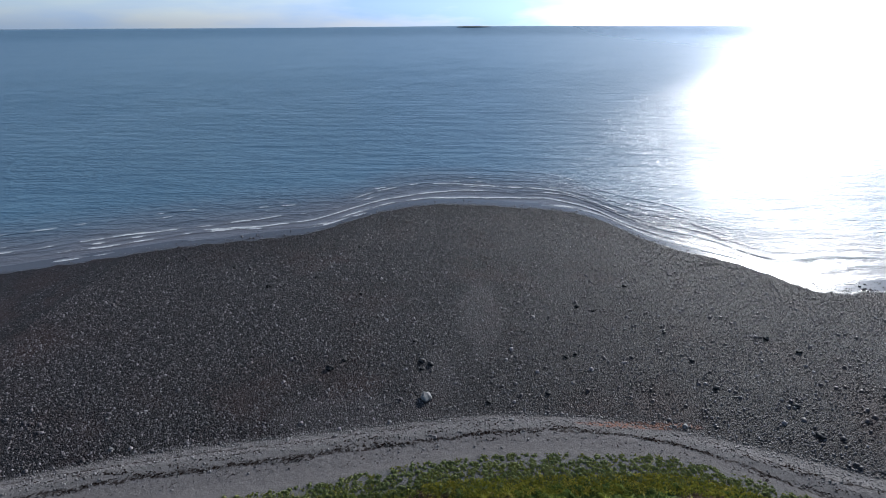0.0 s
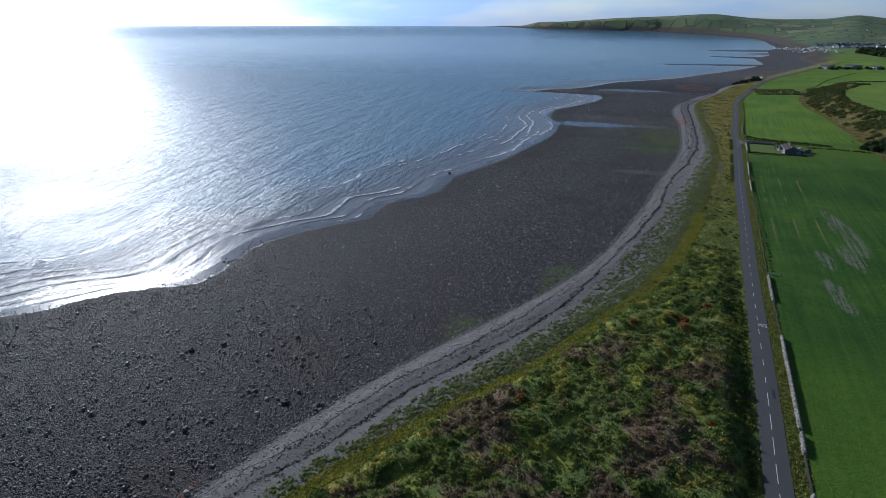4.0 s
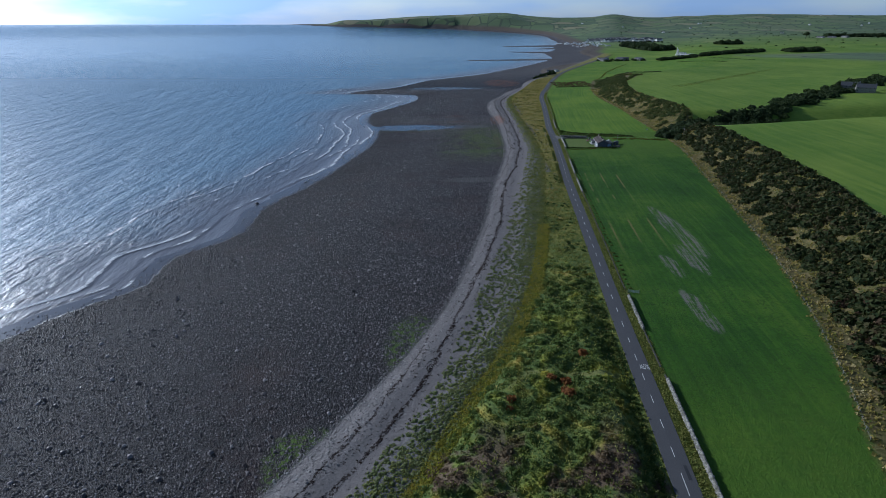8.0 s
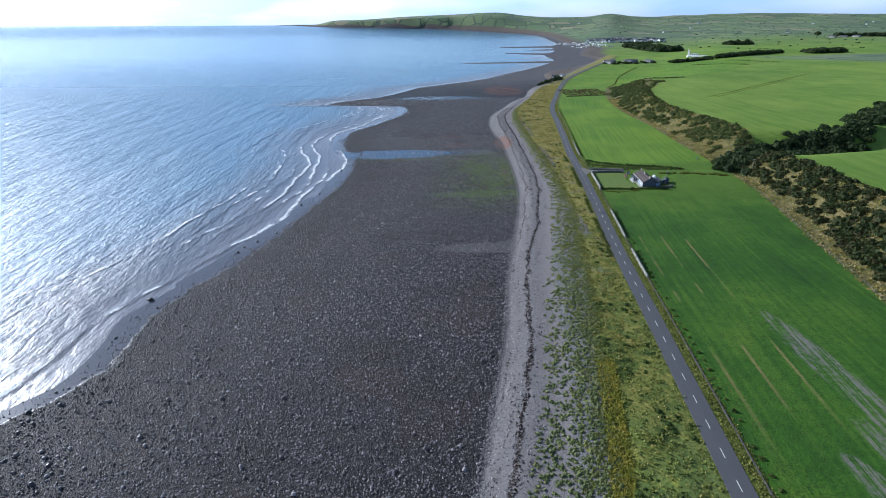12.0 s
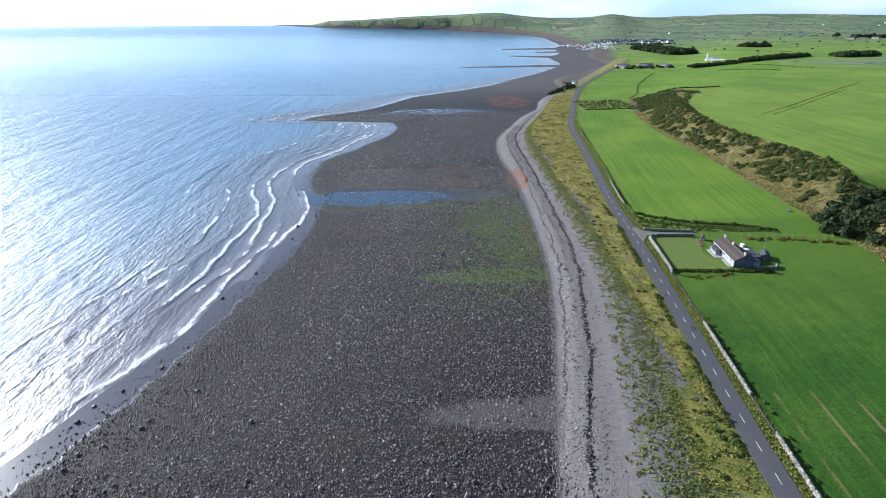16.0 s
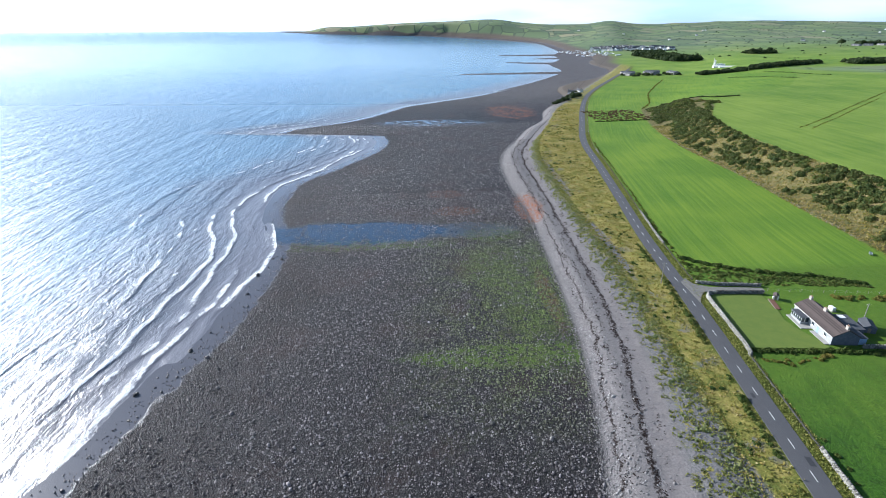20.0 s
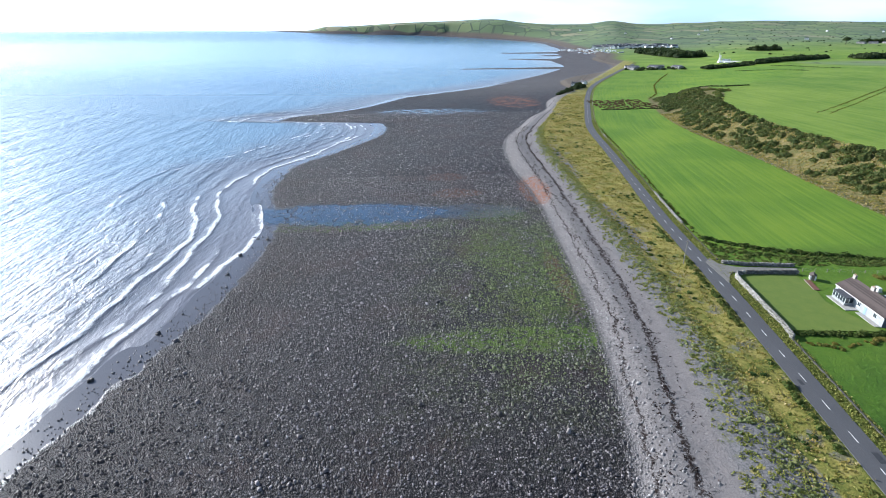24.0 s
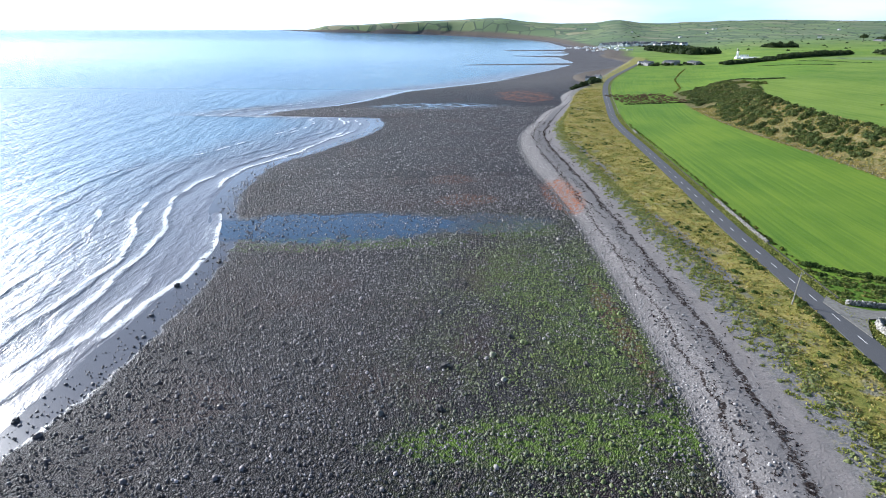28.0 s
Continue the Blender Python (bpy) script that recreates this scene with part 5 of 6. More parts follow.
def fence(points, step, label):
    """Posts with three strands of wire."""
    base = thing("wire_fence", Matrix.Translation((*points[0], float(ground_z(*points[0])))), label, "fence")
    inverse = base.matrix_world.inverted()
    run = along(points, step)
    for x, y, a in run:
        ob = new("post", post_mesh)
        ob.parent = base
        ob.matrix_local = inverse @ Matrix.Translation((x, y, float(ground_z(x, y)))) @ Matrix.Rotation(a, 4, "Z")
    for high in (0.4, 0.75, 1.08):
        bm = bmesh.new()
        for (x0, y0, _), (x1, y1, _) in zip(run, run[1:]):
            rod(bm, (x0, y0, float(ground_z(x0, y0)) + high), (x1, y1, float(ground_z(x1, y1)) + high), 0.008, 0.008, 3)
        me = bpy.data.meshes.new("wire")
        bm.to_mesh(me), bm.free()
        me.transform(inverse)
        me.materials.append(steel)
        part("wire", me, steel, base)


fence([(float(scarp_x(y)) - 3.5, float(y)) for y in range(470, 730, 20)], 4.0, "post and wire fence under the scrub bank")
fence([(float(scarp_x(y)) - 3.0, float(y)) for y in range(90, 420, 20)], 4.0, "post and wire fence along the field's edge")
fence([(float(road_x(y)) + 5.5, float(y)) for y in range(705, 930, 20)], 4.0, "post and wire fence beside the road")
fence([(122, 426.5), (140, 424), (165, 421), (182, 420)], 3.5, "post and wire fence behind the cottage")


# ---- scrub, grass and trees ----
def leafy(seed, leaves, leaf, tall=0.75, rough=0.35, cols=11, rows=5):
    """Vertices and quads of a bush of radius 1: an uneven dark core and many small leaves over it."""
    r = np.random.default_rng(seed)
    ph = r.uniform(0, 6.28, 6)

    def lump(a, e):
        return 1 + rough * (0.5 * np.sin(2 * a + ph[0]) * np.cos(e * 2 + ph[1]) + 0.4 * np.sin(3 * a + ph[2] + 2 * e) + 0.3 * np.sin(5 * a + ph[3]) * np.sin(4 * e + ph[4]))

    a, e = np.meshgrid(np.arange(cols) * math.tau / cols, np.linspace(-0.25, 1.45, rows))
    k = lump(a, e) * 0.86
    core = np.stack([k * np.cos(e) * np.cos(a), k * np.cos(e) * np.sin(a), k * np.sin(e) * tall], -1).reshape(-1, 3)
    i, j = np.meshgrid(np.arange(cols), np.arange(rows - 1))
    quads = np.stack([j * cols + i, j * cols + (i + 1) % cols, (j + 1) * cols + (i + 1) % cols, (j + 1) * cols + i], -1).reshape(-1, 4)
    a, e = r.uniform(0, math.tau, leaves), np.arcsin(r.uniform(-0.12, 1, leaves))
    k = lump(a, e) * r.uniform(0.86, 1.10, leaves)
    mid = np.stack([k * np.cos(e) * np.cos(a), k * np.cos(e) * np.sin(a), k * np.sin(e) * tall], -1)
    u = r.normal(0, 1, (leaves, 3))
    out = mid / np.linalg.norm(mid, axis=1, keepdims=True) + 0.7 * r.normal(0, 1, (leaves, 3))
    u = np.cross(out, u)
    u /= np.linalg.norm(u, axis=1, keepdims=True)
    v = np.cross(out, u)
    v /= np.linalg.norm(v, axis=1, keepdims=True)
    s = (leaf * r.uniform(0.6, 1.3, leaves))[:, None]
    cards = np.stack([mid - u * s - v * s * 0.7, mid + u * s - v * s * 0.7, mid + u * s * 0.6 + v * s * 0.9, mid - u * s * 0.6 + v * s * 0.9], 1).reshape(-1, 3)
    return np.concatenate([core, cards]), np.concatenate([quads, len(core) + np.arange(leaves * 4).reshape(-1, 4)])


def foliage_material(name, stops, scale=0.08, spread=0.35):
    n = Nodes(name)
    fac = n.add(n.add(n.mul(n.noise(scale, 4, 0.6), 0.45), n.mul(n.chance(), 0.2)), n.mul(n.island(), spread))
    c = n.ramp(fac, stops)
    return lit_through(n, n.mix(n.mul(n.noise(2.5, 3), 0.3), c, (0.02, 0.03, 0.008)), 0.75, 0.35)


scrub_green = foliage_material("scrub_leaves", [(0.25, (0.055, 0.10, 0.022)), (0.45, (0.11, 0.16, 0.034)), (0.6, (0.19, 0.20, 0.046)), (0.8, (0.26, 0.20, 0.07))])
scrub_olive = foliage_material("bramble_leaves", [(0.25, (0.06, 0.105, 0.018)), (0.42, (0.12, 0.16, 0.026)), (0.56, (0.21, 0.20, 0.036)), (0.72, (0.25, 0.195, 0.05)), (0.95, (0.20, 0.12, 0.05))])
wood_green = foliage_material("tree_leaves", [(0.25, (0.025, 0.042, 0.016)), (0.5, (0.045, 0.07, 0.024)), (0.8, (0.08, 0.105, 0.032))])
gorse_dark = foliage_material("gorse_leaves", [(0.25, (0.040, 0.066, 0.020)), (0.45, (0.078, 0.115, 0.030)), (0.6, (0.135, 0.150, 0.040)), (0.8, (0.20, 0.16, 0.06))])
# scrub_green darkened: cloud shade over the south hillside put into the leaf colour
hill_shaded = foliage_material("shaded_hillside_leaves", [(0.25, (0.018, 0.030, 0.012)), (0.45, (0.035, 0.055, 0.016)), (0.6, (0.065, 0.075, 0.022)), (0.8, (0.10, 0.065, 0.035))])
bracken = foliage_material("bracken", [(0.25, (0.06, 0.035, 0.022)), (0.5, (0.12, 0.07, 0.04)), (0.75, (0.17, 0.12, 0.06))])
hedge_green = foliage_material("hedge_leaves", [(0.25, (0.03, 0.06, 0.014)), (0.5, (0.06, 0.105, 0.02)), (0.8, (0.13, 0.155, 0.032))])
VARIANTS = [leafy(k, 125, 0.165, 0.62 + 0.06 * k) for k in range(6)]
FAR_VARIANTS = [leafy(20 + k, 80, 0.22, 0.8, cols=8, rows=4) for k in range(4)]


def bush_meshes(mat):
    return [mesh_of("bush", v, f, mat) for v, f in VARIANTS]


MESHES = {"green": bush_meshes(scrub_green), "gorse": bush_meshes(gorse_dark), "olive": bush_meshes(scrub_olive), "rust": bush_meshes(bracken)}


def bush(x, y, r, kind, label, group):
    ob = new("bush", MESHES[kind][int(abs(x * 13 + y * 7)) % 6])
    ob.matrix_world = Matrix.Translation((x, y, float(ground_z(x, y)) - 0.1 * r)) @ Matrix.Rotation(x * 1.7 + y, 4, "Z") @ Matrix.Diagonal((r, r * (0.8 + 0.3 * abs(math.sin(x))), r * (0.75 + 0.3 * abs(math.cos(y))), 1))
    return tagged(ob, label, "bush", group)


def thicket(name, x, y, r, mat, label, category="scrub", variants=None, lift=0.0):
    """Many bushes or crowns as one mesh."""
    variants = variants or VARIANTS
    z = ground_z(x, y) - 0.1 * r + lift
    verts, faces, base = [], [], 0
    for k in range(len(x)):
        v, f = variants[k % len(variants)]
        a = rng.uniform(0, 6.28)
        c, s = math.cos(a), math.sin(a)
        q = np.stack([v[:, 0] * c - v[:, 1] * s, v[:, 0] * s + v[:, 1] * c, v[:, 2] * rng.uniform(0.8, 1.15)], -1) * r[k] + (x[k], y[k], z[k])
        verts.append(q), faces.append(f + base)
        base += len(v)
    return tagged(new(name, mesh_of(name, np.concatenate(verts), np.concatenate(faces), mat)), label, category, kind="stuff")


# brambles, nettles and rank grass over the hummocks between shingle and road
mound_nodes = Nodes("undergrowth_leaves")
mound_mat = lit_through(mound_nodes, undergrowth(mound_nodes, 0.07), 0.95, 0.5)
MESHES["olive"] = bush_meshes(mound_mat)
MESHES["rust"] = bush_meshes(foliage_material("russet_leaves", [(0.25, (0.13, 0.045, 0.022)), (0.5, (0.30, 0.115, 0.035)), (0.75, (0.42, 0.20, 0.06))]))
mx, my = scatter(1700, lambda y: dense_x(y) + 7, lambda y: road_x(y) - 5.5, -140, 172)
mx, my = mx[off_trail(mx, my) > 2.0], my[off_trail(mx, my) > 2.0]
for k in range(60):
    bush(mx[k], my[k], rng.uniform(0.8, 1.9), "olive" if k % 3 else "green", "rounded bramble bush on the grassy hummocks", "brambles on the hummocks")
thicket("bramble_thicket", mx[60:360], my[60:360], rng.uniform(0.7, 1.5, 300), mound_mat, "low tangle of brambles and rank grass")
wx, wy = scatter(6500, lambda y: dense_x(y) + 2, lambda y: road_x(y) - 4.5, -150, 185)
wx, wy = wx[off_trail(wx, wy) > 1.5], wy[off_trail(wx, wy) > 1.5]
LOW = [leafy(70 + k, 44, 0.20, 0.6, cols=7, rows=3) for k in range(5)]
wx, wy = wx[:4300], wy[:4300]
thicket("weed_cover", wx, wy, rng.uniform(0.45, 1.25, len(wx)), mound_mat, "thick uneven cover of brambles, weeds and rank grass", "weeds", LOW)
wx, wy = scatter(60000, lambda y: dense_x(y) + 1, lambda y: road_x(y) - 3.6, -150, 190)
thin = (rng.uniform(0, 1, len(wx)) > smooth(wy, 140, 190)) & (off_trail(wx, wy) > 0.9)
wx, wy = wx[thin][:20000], wy[thin][:20000]
tagged(new("nettles", tangle("nettles", wx, wy, ground_z(wx, wy), rng.uniform(0.25, 0.75, len(wx)), np.full(len(wx), 0.34), mound_mat, 4, 0.45, 0.9)), "dense carpet of nettles and brambles in dark and lime patches", "weeds", kind="stuff")
for x, y, r in ((41.3, 123.6, 1.6), (29.4, 111, 1.2), (33.2, 109.8, 1.5), (32.8, 105, 1.7), (17.4, 102.3, 1.3), (-9, 52.6, 1.3), (16.6, 99, 1.0), (36, 60, 1.1)):
    bush(x, y, r, "rust", "russet autumn bush among green brambles", "russet bushes")

# scrub on the slope between the lower fields and the upland
sx, sy = scatter(4200, lambda y: scarp_x(y) + 3, lambda y: np.minimum(top_x(y), scarp_x(y) + 46), 462, 856)
up = (sx - scarp_x(sy)) / (top_x(sy) - scarp_x(sy))
thick = patchy(sx, sy, 15, 6) + 1.5 * up > 0.2
sx, sy = sx[thick], sy[thick]
for k in range(min(110, len(sx))):
    bush(sx[k], sy[k], rng.uniform(1.3, 3.0), "gorse", "dark gorse bush on the steep bank", "gorse on the bank")
thicket("gorse_scrub", sx[110:900], sy[110:900], rng.uniform(1.1, 2.9, len(sx[110:900])), gorse_dark, "dense dark gorse and bramble scrub on the steep bank")
thicket("bramble_scrub", sx[900:1350], sy[900:1350], rng.uniform(0.9, 2.0, len(sx[900:1350])), scrub_green, "olive brambles between the gorse on the bank")
tx, ty = scatter(3000, lambda y: scarp_x(y) + 5, lambda y: top_x(y) + 1, -60, 425)
thick = patchy(tx, ty, 18, 2) > -1.2
tx, ty = tx[thick][:1700], ty[thick][:1700]
thicket("hill_scrub", tx, ty, rng.uniform(1.4, 3.4, len(tx)), hill_shaded, "dense scrub covering the hillside, coloured dark as under cloud", variants=[leafy(120 + k, 80, 0.2, 0.7, cols=9, rows=4) for k in range(6)])
qx, qy = scatter(260, lambda y: scarp_x(y) + 4, lambda y: scarp_x(y) + 26, 40, 150)
thicket("russet_scrub", qx[:70], qy[:70], rng.uniform(1.2, 2.6, len(qx[:70])), bracken, "russet bracken at the foot of the hillside")
# the wooded gully that runs inland
gx0 = rng.uniform(0, 1, 260)
gxs = 186 + 110 * gx0 + rng.normal(0, 4, 260)
gys = 430 + 42 * gx0 + rng.normal(0, 8, 260)
thicket("gully_wood", gxs, gys, rng.uniform(2.2, 4.6, 260), wood_green, "dark trees and thorn filling the gully", "wood", lift=0.6)
hx0 = rng.uniform(0, 1, 240)
hxs = 293 + 290 * hx0 + rng.normal(0, 7, 240)
hys = 472 + 225 * hx0 + rng.normal(0, 7, 240)
thicket("gully_wood", hxs, hys, rng.uniform(2.6, 5.2, 240), wood_green, "dark belt of trees along the stream", "wood", FAR_VARIANTS, lift=1.0)


def hedge(points, wide, high, mat, label, step=1.3):
    """A hedge row: overlapping bushes along a line."""
    run = along(points, step)
    x, y = np.array([p[0] for p in run]) + rng.normal(0, wide * 0.25, len(run)), np.array([p[1] for p in run]) + rng.normal(0, wide * 0.25, len(run))
    keep = rng.uniform(0, 1, len(run)) < 0.9
    return thicket("hedge", x[keep], y[keep], rng.uniform(0.6, 1.1, keep.sum()) * high, mat, label, "hedge")


hedge([(104, 455), (112, 449), (122, 443.5), (135, 439), (147, 435.8), (160, 429)], 2.0, 1.4, hedge_green, "rough dark hedge between the track and the upper meadow", 0.9)
hedge([(103, 449), (112, 441), (124, 437), (140, 433)], 6, 0.9, scrub_green, "weedy bank of brambles beside the track", 0.8)
hedge([(96.8, 391), (108, 390.6), (120, 390), (133, 388)], 1.8, 1.0, hedge_green, "dark hedge under the cottage garden", 0.5)
hedge([(97, 387), (103, 385.5), (112, 387), (118, 388.5)], 2.5, 0.7, scrub_olive, "strip of rough weeds under the garden hedge", 0.8)
bx0 = rng.uniform(100, 160, 420)
by0 = (434 - 0.12 * (bx0 - 100)) + rng.uniform(0, 1, 420) * np.interp(bx0, (100, 112, 135, 160), (22, 14, 8, 5))
thicket("weedy_band", bx0, by0, rng.uniform(0.35, 0.85, 420), scrub_green, "rough green weeds between the track and the meadow", "weeds", LOW)
hedge([(140, 421), (160, 418), (182, 413)], 3.0, 1.1, scrub_olive, "brambles along the fence behind the cottage", 1.0)
hedge([(float(road_x(y)) + 8.0, float(y)) for y in range(440, 700, 20)], 1.4, 0.7, scrub_olive, "ragged brambles along the roadside wall", 2.2)
hedge([(float(road_x(y)) + 8.0, float(y)) for y in range(165, 380, 20)], 1.0, 0.7, scrub_green, "brambles grown against the roadside wall", 4.0)
hedge([(165, 776), (190, 774), (222, 774)], 2.0, 1.2, wood_green, "dark hedge at the meadow's end")
rx, ry = rng.uniform(168, 224, 420), rng.uniform(778, 845, 420)
thicket("bracken_patch", rx, ry, rng.uniform(0.6, 1.5, 420), bracken, "red-brown bracken in a rough enclosure", variants=LOW)
hedge([(240, 850), (264, 891), (300, 987), (349, 1085), (400, 1180)], 2.0, 0.8, scrub_olive, "brown hedge bank beside the meadow", 2.2)
hedge([(253, 850), (285, 842), (315, 839), (345, 848)], 2.0, 1.7, wood_green, "dark hedge on the upland edge", 2.0)
hedge([(262, 752), (280, 790), (297, 800), (274, 815), (258, 832)], 5, 2.3, scrub_green, "dense thicket round the old quarry", 1.2)
hedge([(283, 655), (340, 703), (400, 757), (470, 820), (543, 885)], 2.5, 0.55, scrub_olive, "low brown field bank across the upland pasture", 1.6)
hedge([(290, 652), (346, 700), (406, 754), (476, 817)], 1.2, 0.6, scrub_olive, "thin hedge beside the field bank", 2.5)
hedge([(495, 1150), (530, 1100), (559, 1062)], 2, 1.3, wood_green, "thin hedge across the pasture", 3)
hedge([(586, 1199), (615, 1150), (640, 1102)], 2, 1.3, wood_green, "thin hedge across the far pasture", 3)

for y0, y1, off in ((300, 345, 4.4), (352, 372, 4.6), (396, 440, 4.6), (20, 60, 5.0), (66, 150, 5.2), (452, 470, 5.0)):
    hedge([(float(road_x(y)) - off, float(y)) for y in np.linspace(y0, y1, 5)], 1.2, 1.0, scrub_green, "thick green shrubs at the seaward road edge", 1.1)
# grasses
dx0, dy0 = scatter(2400, lambda y: dense_x(y) + 2, lambda y: road_x(y) - 4, 185, 860)
shady = patchy(dx0, dy0, 9, 5) > 0.25
thicket("low_shrubs", dx0[shady][:620], dy0[shady][:620], rng.uniform(0.35, 0.95, len(dx0[shady][:620])), hedge_green, "low dark green shrubs among the golden grass", "shrubs", LOW)
grass_gold = leaf_material("dune_grass", [(0.30, (0.10, 0.15, 0.03)), (0.43, (0.25, 0.23, 0.05)), (0.55, (0.40, 0.31, 0.10)), (0.72, (0.50, 0.44, 0.26))], 0.22, 0.9, 0.10)
herb_green = leaf_material("shore_herbs", [(0.25, (0.12, 0.16, 0.04)), (0.5, (0.24, 0.26, 0.065)), (0.75, (0.40, 0.37, 0.12))], 0.4, 0.9)
fx, fy = scatter(60000, dense_x, lambda y: road_x(y) - 3.2, -150, 900)
low = fy + 30 * swell(fx, fy, 14, 3) + rng.normal(0, 60, len(fy)) < 290
tx2, ty2 = fx[low][:14000], fy[low][:14000]
fx, fy = fx[~low][:30000], fy[~low][:30000]
tagged(new("dune_grass", tangle("dune_grass", fx, fy, ground_z(fx, fy), rng.uniform(0.2, 0.6, len(fx)), np.full(len(fx), 0.45), grass_gold, 4, 0.4, 0.9)), "golden and green rank grass between shingle and road", "grass", kind="stuff")
tagged(new("rank_grass", tangle("rank_grass", tx2, ty2, ground_z(tx2, ty2), rng.uniform(0.3, 0.7, len(tx2)), np.full(len(tx2), 0.45), herb_green, 4, 0.4, 0.9)), "rank green grass and weeds on the hummocks", "grass", kind="stuff")
rim = leaf_material("rim_grass", [(0.3, (0.22, 0.25, 0.04)), (0.5, (0.36, 0.34, 0.055)), (0.7, (0.46, 0.38, 0.09))], 0.25, 0.9, 0.2)
fx, fy = scatter(9000, lambda y: dense_x(y) - 0.5, lambda y: dense_x(y) + 4.5, -60, 230)
tagged(new("rim_grass", tangle("rim_grass", fx, fy, ground_z(fx, fy), rng.uniform(0.3, 0.7, len(fx)), np.full(len(fx), 0.36), rim, 4, 0.45, 0.9)), "yellow-green grass along the seaward rim of the hummocks", "grass", kind="stuff")
fx, fy = scatter(24000, lambda y: veg_x(y) - 1, lambda y: dense_x(y) + 3, -150, 760)
clump = patchy(fx, fy, 1.2, 2) > 0.25 - 0.9 * (fx - veg_x(fy)) / np.maximum(dense_x(fy) - veg_x(fy), 3)
fx, fy = fx[clump], fy[clump]
tagged(new("shore_herbs", tangle("shore_herbs", fx, fy, ground_z(fx, fy), rng.uniform(0.2, 0.45, len(fx)), np.full(len(fx), 0.32), herb_green, 7, 0.5, 0.7)), "tufts of green shore plants on bare gravel", "plants", kind="stuff")
def herb_x(y):
    """Where the shore plants begin: closer to the strand line along the middle of the beach."""
    k = smooth(y, 20, 60) * (1 - smooth(y, 250, 330))
    return veg_x(y) * (1 - k) + np.minimum(veg_x(y), wrack_x(y) + 5) * k


CUSHION = [leafy(90 + k, 13, 0.26, 0.7, cols=6, rows=3) for k in range(5)]
cushion_mat = leaf_material("shore_cushions", [(0.2, (0.11, 0.145, 0.07)), (0.5, (0.21, 0.245, 0.10)), (0.8, (0.36, 0.35, 0.14))], 0.25, 0.8, 0.15)
qx, qy = scatter(24000, lambda y: herb_x(y) - 1, lambda y: dense_x(y) + 2, -150, 700)
grown = patchy(qx, qy, 1.6, 7) + 0.6 * (1 - smooth(qy, 180, 300)) > 0.35 + 0.4 * smooth(qy, 260, 340) - 0.8 * (qx - herb_x(qy)) / np.maximum(dense_x(qy) - herb_x(qy), 3)
qx, qy = qx[grown][:10500], qy[grown][:10500]
thicket("shore_cushions", qx, qy, rng.uniform(0.25, 0.68, len(qx)), cushion_mat, "round yellow-green cushions of shore plants on gravel", "plants", CUSHION)
fx, fy = scatter(9000, lambda y: road_x(y) + 2.9, lambda y: road_x(y) + 6.6, 20, 720)
tagged(new("verge_grass", tangle("verge_grass", fx, fy, ground_z(fx, fy), rng.uniform(0.2, 0.5, len(fx)), np.full(len(fx), 0.35), herb_green, 4, 0.4, 0.6)), "rough green grass on the road verge", "grass", kind="stuff")
fx, fy = scatter(26000, lambda y: scarp_x(y) - 4, lambda y: top_x(y) + 2, 20, 740)
tagged(new("bank_grass", tangle("bank_grass", fx, fy, ground_z(fx, fy), rng.uniform(0.4, 1.0, len(fx)), np.full(len(fx), 0.6), grass_gold, 3, 0.4, 0.7)), "dry straw-coloured grass on the steep bank", "grass", kind="stuff")

# ---- trees, farms, village and the far country ----
bark = plain("bark", (0.05, 0.04, 0.03), (0.11, 0.09, 0.07), 3, 0.95)
CROWNS = [mesh_of("crown", *leafy(50 + k, 420, 0.12, 1.0, 0.5, 12, 7), wood_green) for k in range(3)]
trunk_bm = bmesh.new()
rod(trunk_bm, (0, 0, -0.2), (0.05, 0, 1.5), 0.16, 0.10)
for a in range(4):
    rod(trunk_bm, (0.04, 0, 1.0 + 0.1 * a), (0.7 * math.cos(a * 1.7), 0.7 * math.sin(a * 1.7), 1.9 + 0.1 * a), 0.07, 0.03, 6)
trunk_me = bpy.data.meshes.new("trunk")
trunk_bm.to_mesh(trunk_me), trunk_bm.free()
trunk_me.materials.append(bark)


def tree(x, y, high, k):
    base = thing("tree", Matrix.Translation((x, y, float(ground_z(x, y)))) @ Matrix.Rotation(x, 4, "Z") @ Matrix.Diagonal((high / 3,) * 3 + (1,)), "dark wind-bent broadleaf tree near a farmstead", "tree", "farm trees")
    part("trunk", trunk_me, bark, base)
    crown = part("crown", CROWNS[k % 3], wood_green, base)
    crown.matrix_local = Matrix.Translation((0, 0, 1.75)) @ Matrix.Diagonal((1.25, 1.1, 1.15, 1))


for k, (x, y, hgt) in enumerate(((161, 921, 5), (168, 925, 6), (174, 930, 5), (183, 938, 6), (190, 958, 6), (196, 985, 6), (205, 1003, 5), (448, 575, 9), (470, 578, 10), (440, 590, 9), (482, 566, 8), (1324, 2010, 22), (960, 1795, 16), (905, 1785, 14), (935, 1800, 15))):
    tree(x, y, hgt, k)
house_white = plain("harled_wall", (0.66, 0.65, 0.62), (0.80, 0.79, 0.76), 0.5, 0.85, per="object", spread=0.5)
house_grey = plain("stone_wall_grey", (0.17, 0.165, 0.155), (0.28, 0.27, 0.25), 0.6, 0.9)
roof_slate = plain("slate_roof", (0.055, 0.058, 0.065), (0.11, 0.112, 0.12), 0.8, 0.6)


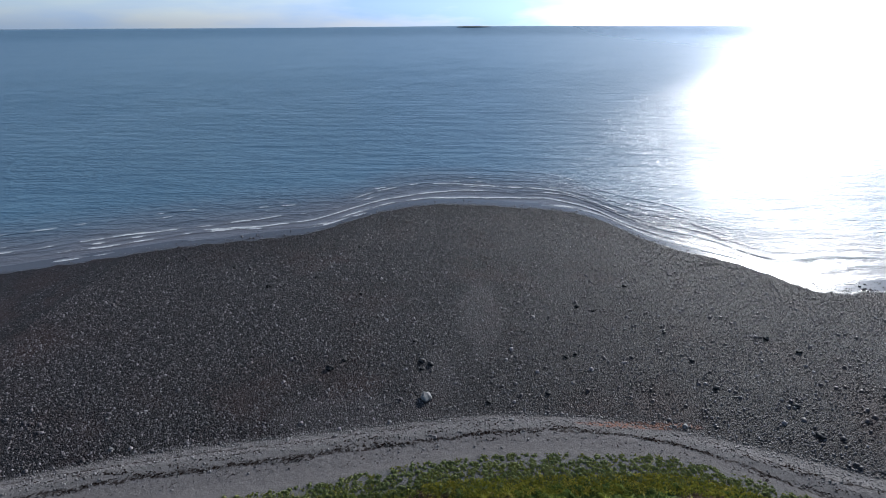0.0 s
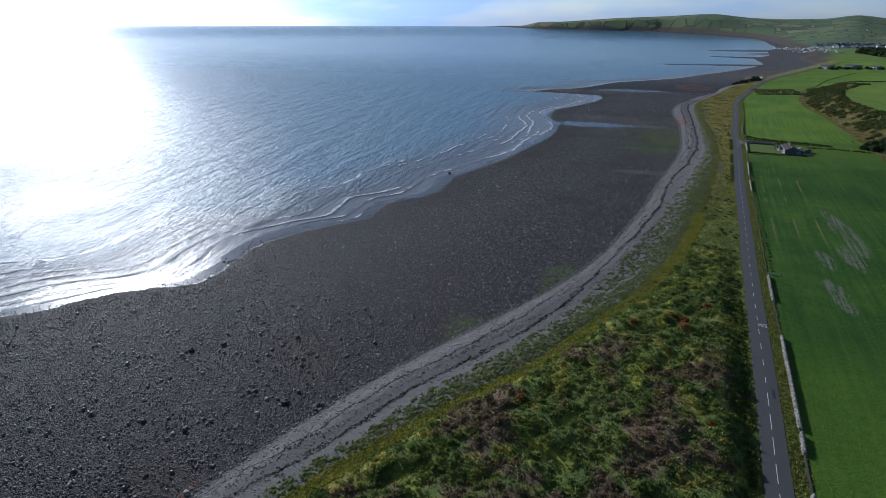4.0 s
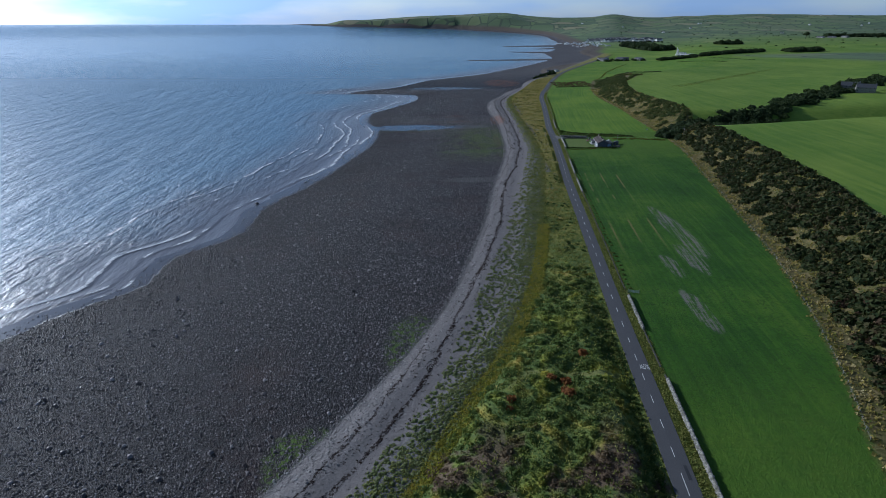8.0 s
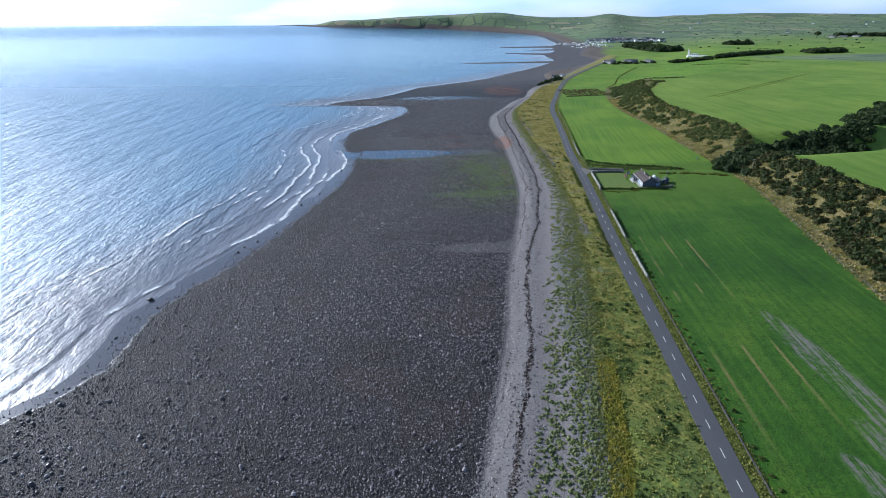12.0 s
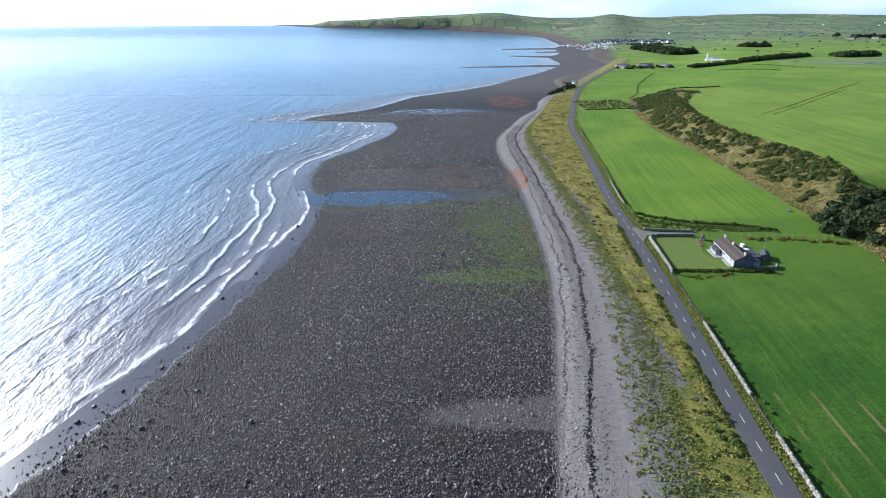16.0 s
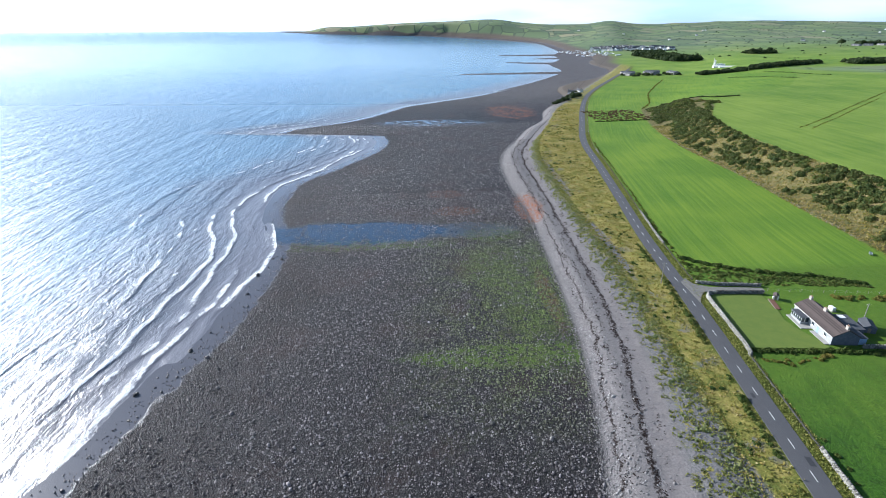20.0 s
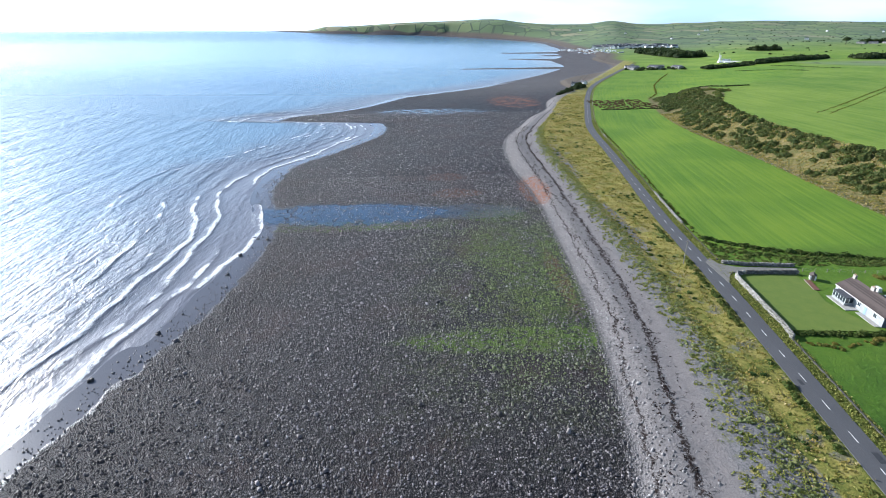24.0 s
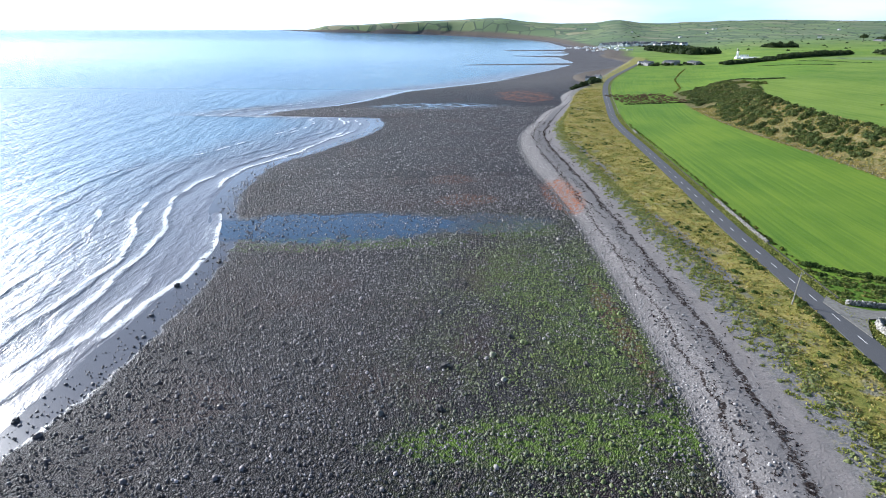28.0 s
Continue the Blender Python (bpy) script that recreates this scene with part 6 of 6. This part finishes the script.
def block(name, w, l, eave, ridge, wall_mat, roof_mat, stacks=True):
    """A plain gabled house, built once at the origin and copied."""
    base = new(name)
    part("wall", gable_body(w, l, eave, ridge), wall_mat, base)
    for side in (-1, 1):
        part("roof", roof_slope(w, l, eave, ridge, side, 0.3, 0.2), roof_mat, base)
    if stacks:
        for y in (0.6, l - 0.6):
            part("chimney", boxed(w / 2 - 0.4, w / 2 + 0.4, y - 0.5, y + 0.5, ridge - 0.4, ridge + 1.1), house_grey, base)
    for k in range(max(2, int(l // 3))):
        y = l * (k + 0.5) / max(2, int(l // 3))
        for z in ((1.0,) if eave < 4 else (1.0, 3.6)):
            win = part("window", boxed(-0.05, 0.02, y - 0.5, y + 0.5, z, z + 1.3), white_trim, base)
            part("pane", boxed(-0.07, -0.052, y - 0.42, y + 0.42, z + 0.08, z + 1.22), glass, win)
    return base


def on_ground(x, y, turn, scale=1.0):
    return Matrix.Translation((x, y, float(ground_z(x, y)) + 0.1)) @ Matrix.Rotation(radians(turn), 4, "Z") @ Matrix.Scale(scale, 4)


def place_copies(proto, spots, label, category, group):
    for k, (x, y, turn) in enumerate(spots):
        if k == 0:
            proto.matrix_world = on_ground(x, y, turn)
            tagged(proto, label, category, group)
        else:
            copy_thing(proto, on_ground(x, y, turn))


def spread(count, x0, x1, y0, y1, slant=0.0):
    return [(x0 + (x1 - x0) * rng.uniform(), y0 + (y1 - y0) * rng.uniform() + slant * rng.uniform(), rng.uniform(0, 180)) for _ in range(count)]


place_copies(block("house", 11, 20, 6.2, 10.5, house_white, roof_slate), spread(80, 640, 930, 2270, 2440), "white two-storey village house with a slate roof", "house", "village houses")
place_copies(block("house", 9, 13, 3.0, 6.0, house_grey, roof_slate), spread(34, 690, 960, 2330, 2560), "grey stone village house with a slate roof", "house", "grey village houses")
place_copies(block("caravan", 3.4, 9, 2.4, 2.9, white_trim, white_trim, False), spread(64, 500, 640, 2010, 2420), "white static caravan on the holiday park by the shore", "caravan", "caravans by the shore")
place_copies(block("farmhouse", 8, 14, 4.5, 7.5, house_white, roof_slate), [(rng.uniform(900, 3000), rng.uniform(2100, 4200), rng.uniform(0, 180)) for _ in range(16)], "white farmhouse standing alone among far fields", "house", "far farmhouses")
place_copies(block("barn", 13, 26, 4, 6.5, house_grey, roof_slate, False), [(378, 1276, 15), (398, 1300, 85), (424, 1284, 20), (448, 1306, 80), (466, 1284, 10), (1400, 2030, 20), (1460, 2050, 40), (1520, 2075, 10)], "long dark farm shed with a slate-grey roof", "barn", "farm sheds")
place_copies(block("farmhouse", 8, 17, 5, 8.5, house_grey, roof_slate), [(455, 556, 60), (470, 548, 150), (452, 575, 60)], "grey stone farmhouse above the wooded gully", "house", "hill farm")
place_copies(block("seaside_cottage", 6, 10, 2.6, 4.6, house_white, roof_slate), [(205, 1008, 70), (214, 1018, 20)], "small white cottage behind bushes by the road", "house", "roadside cottages")
works = thing("creamery", on_ground(600, 1405, -12, 0.72), "white factory with a tall slender tower", "factory")
part("hall", gable_body(16, 62, 4.5, 6.5), house_white, works).matrix_local = Matrix.Rotation(radians(-90), 4, "Z")
part("hall", gable_body(14, 34, 3.5, 5.5), house_white, works).matrix_local = Matrix.Translation((12, -18.5, 0)) @ Matrix.Rotation(radians(-90), 4, "Z")
part("tower", boxed(6, 10, 2, 6, 0, 20, bevel=0.1), house_white, works, "tall white tower")
part("mast", rod(bmesh.new(), (4, 3, 0), (4, 3, 28), 0.8, 0.6, 10), house_white, works, "slender steel chimney")
for k in range(4):
    part("silo", rod(bmesh.new(), (16 + 6 * k, 5, 0), (16 + 6 * k, 5, 11), 2.5, 2.5, 14), white_trim, works, "white silo")


def wood(name, x0, x1, y0, y1, count, big, label, slope=0.0):
    u = rng.uniform(0, 1, count)
    x = x0 + (x1 - x0) * u
    y = y0 + (y1 - y0) * rng.uniform(0, 1, count) + slope * u
    return thicket(name, x, y, rng.uniform(0.6, 1.0, count) * big, wood_green, label, "wood", FAR_VARIANTS, lift=big * 0.35)


wood("wood", 158, 204, 908, 935, 44, 3.4, "bushy thorn trees beside the road bend", 70)
wood("wood", 500, 585, 1246, 1266, 60, 6, "dark belt of trees below the factory")
wood("wood", 597, 812, 1255, 1275, 150, 7, "long dark shelter belt on the upland", 120)
wood("wood", 858, 930, 1335, 1375, 70, 9, "small dark wood on the upland")
wood("wood", 640, 712, 1680, 1980, 240, 13, "wooded hill above the village")
wood("wood", 366, 480, 1268, 1318, 40, 3.5, "scattered trees round the farm sheds")
wood("wood", 896, 985, 1780, 1815, 40, 9, "clump of trees among far fields")
wood("wood", 720, 900, 2225, 2250, 40, 5, "trees below the village houses")
wood("wood", 1500, 1800, 2150, 2200, 60, 12, "far belt of trees")
far_u = rng.uniform(0, 1, (800, 2))
fxs, fys = 800 + 2800 * far_u[:, 0], 1500 + 2800 * far_u[:, 1]
line_up = np.round((fxs * 0.6 + fys) / 160) * 160
fys = line_up - fxs * 0.6 + rng.normal(0, 3, 800)
ok = (fys > 1450) & (fys < 4400)
thicket("hedgerow_trees", fxs[ok], fys[ok], rng.uniform(1.6, 3.6, ok.sum()), wood_green, "dark hedgerow trees dotted over far fields", "trees", FAR_VARIANTS)
# islet far out at sea, its base colour paled in place of haze
bm = bmesh.new()
bmesh.ops.create_icosphere(bm, subdivisions=3, radius=1)
for v in bm.verts:
    v.co = Vector((v.co.x * 60, v.co.y * 150, max(v.co.z, -0.2) * (9 + 4 * noise.noise(v.co * 3))))
me = bpy.data.meshes.new("islet")
bm.to_mesh(me), bm.free()
me.materials.append(plain("hazed_land", (0.20, 0.23, 0.22), (0.27, 0.30, 0.29), 0.02, 0.95))
islet = new("islet", me)
islet.location = (-4690, 120, float(sea_lift(-4690, 120)))
tagged(islet, "low islet far out on the horizon, coloured pale for haze", "island")
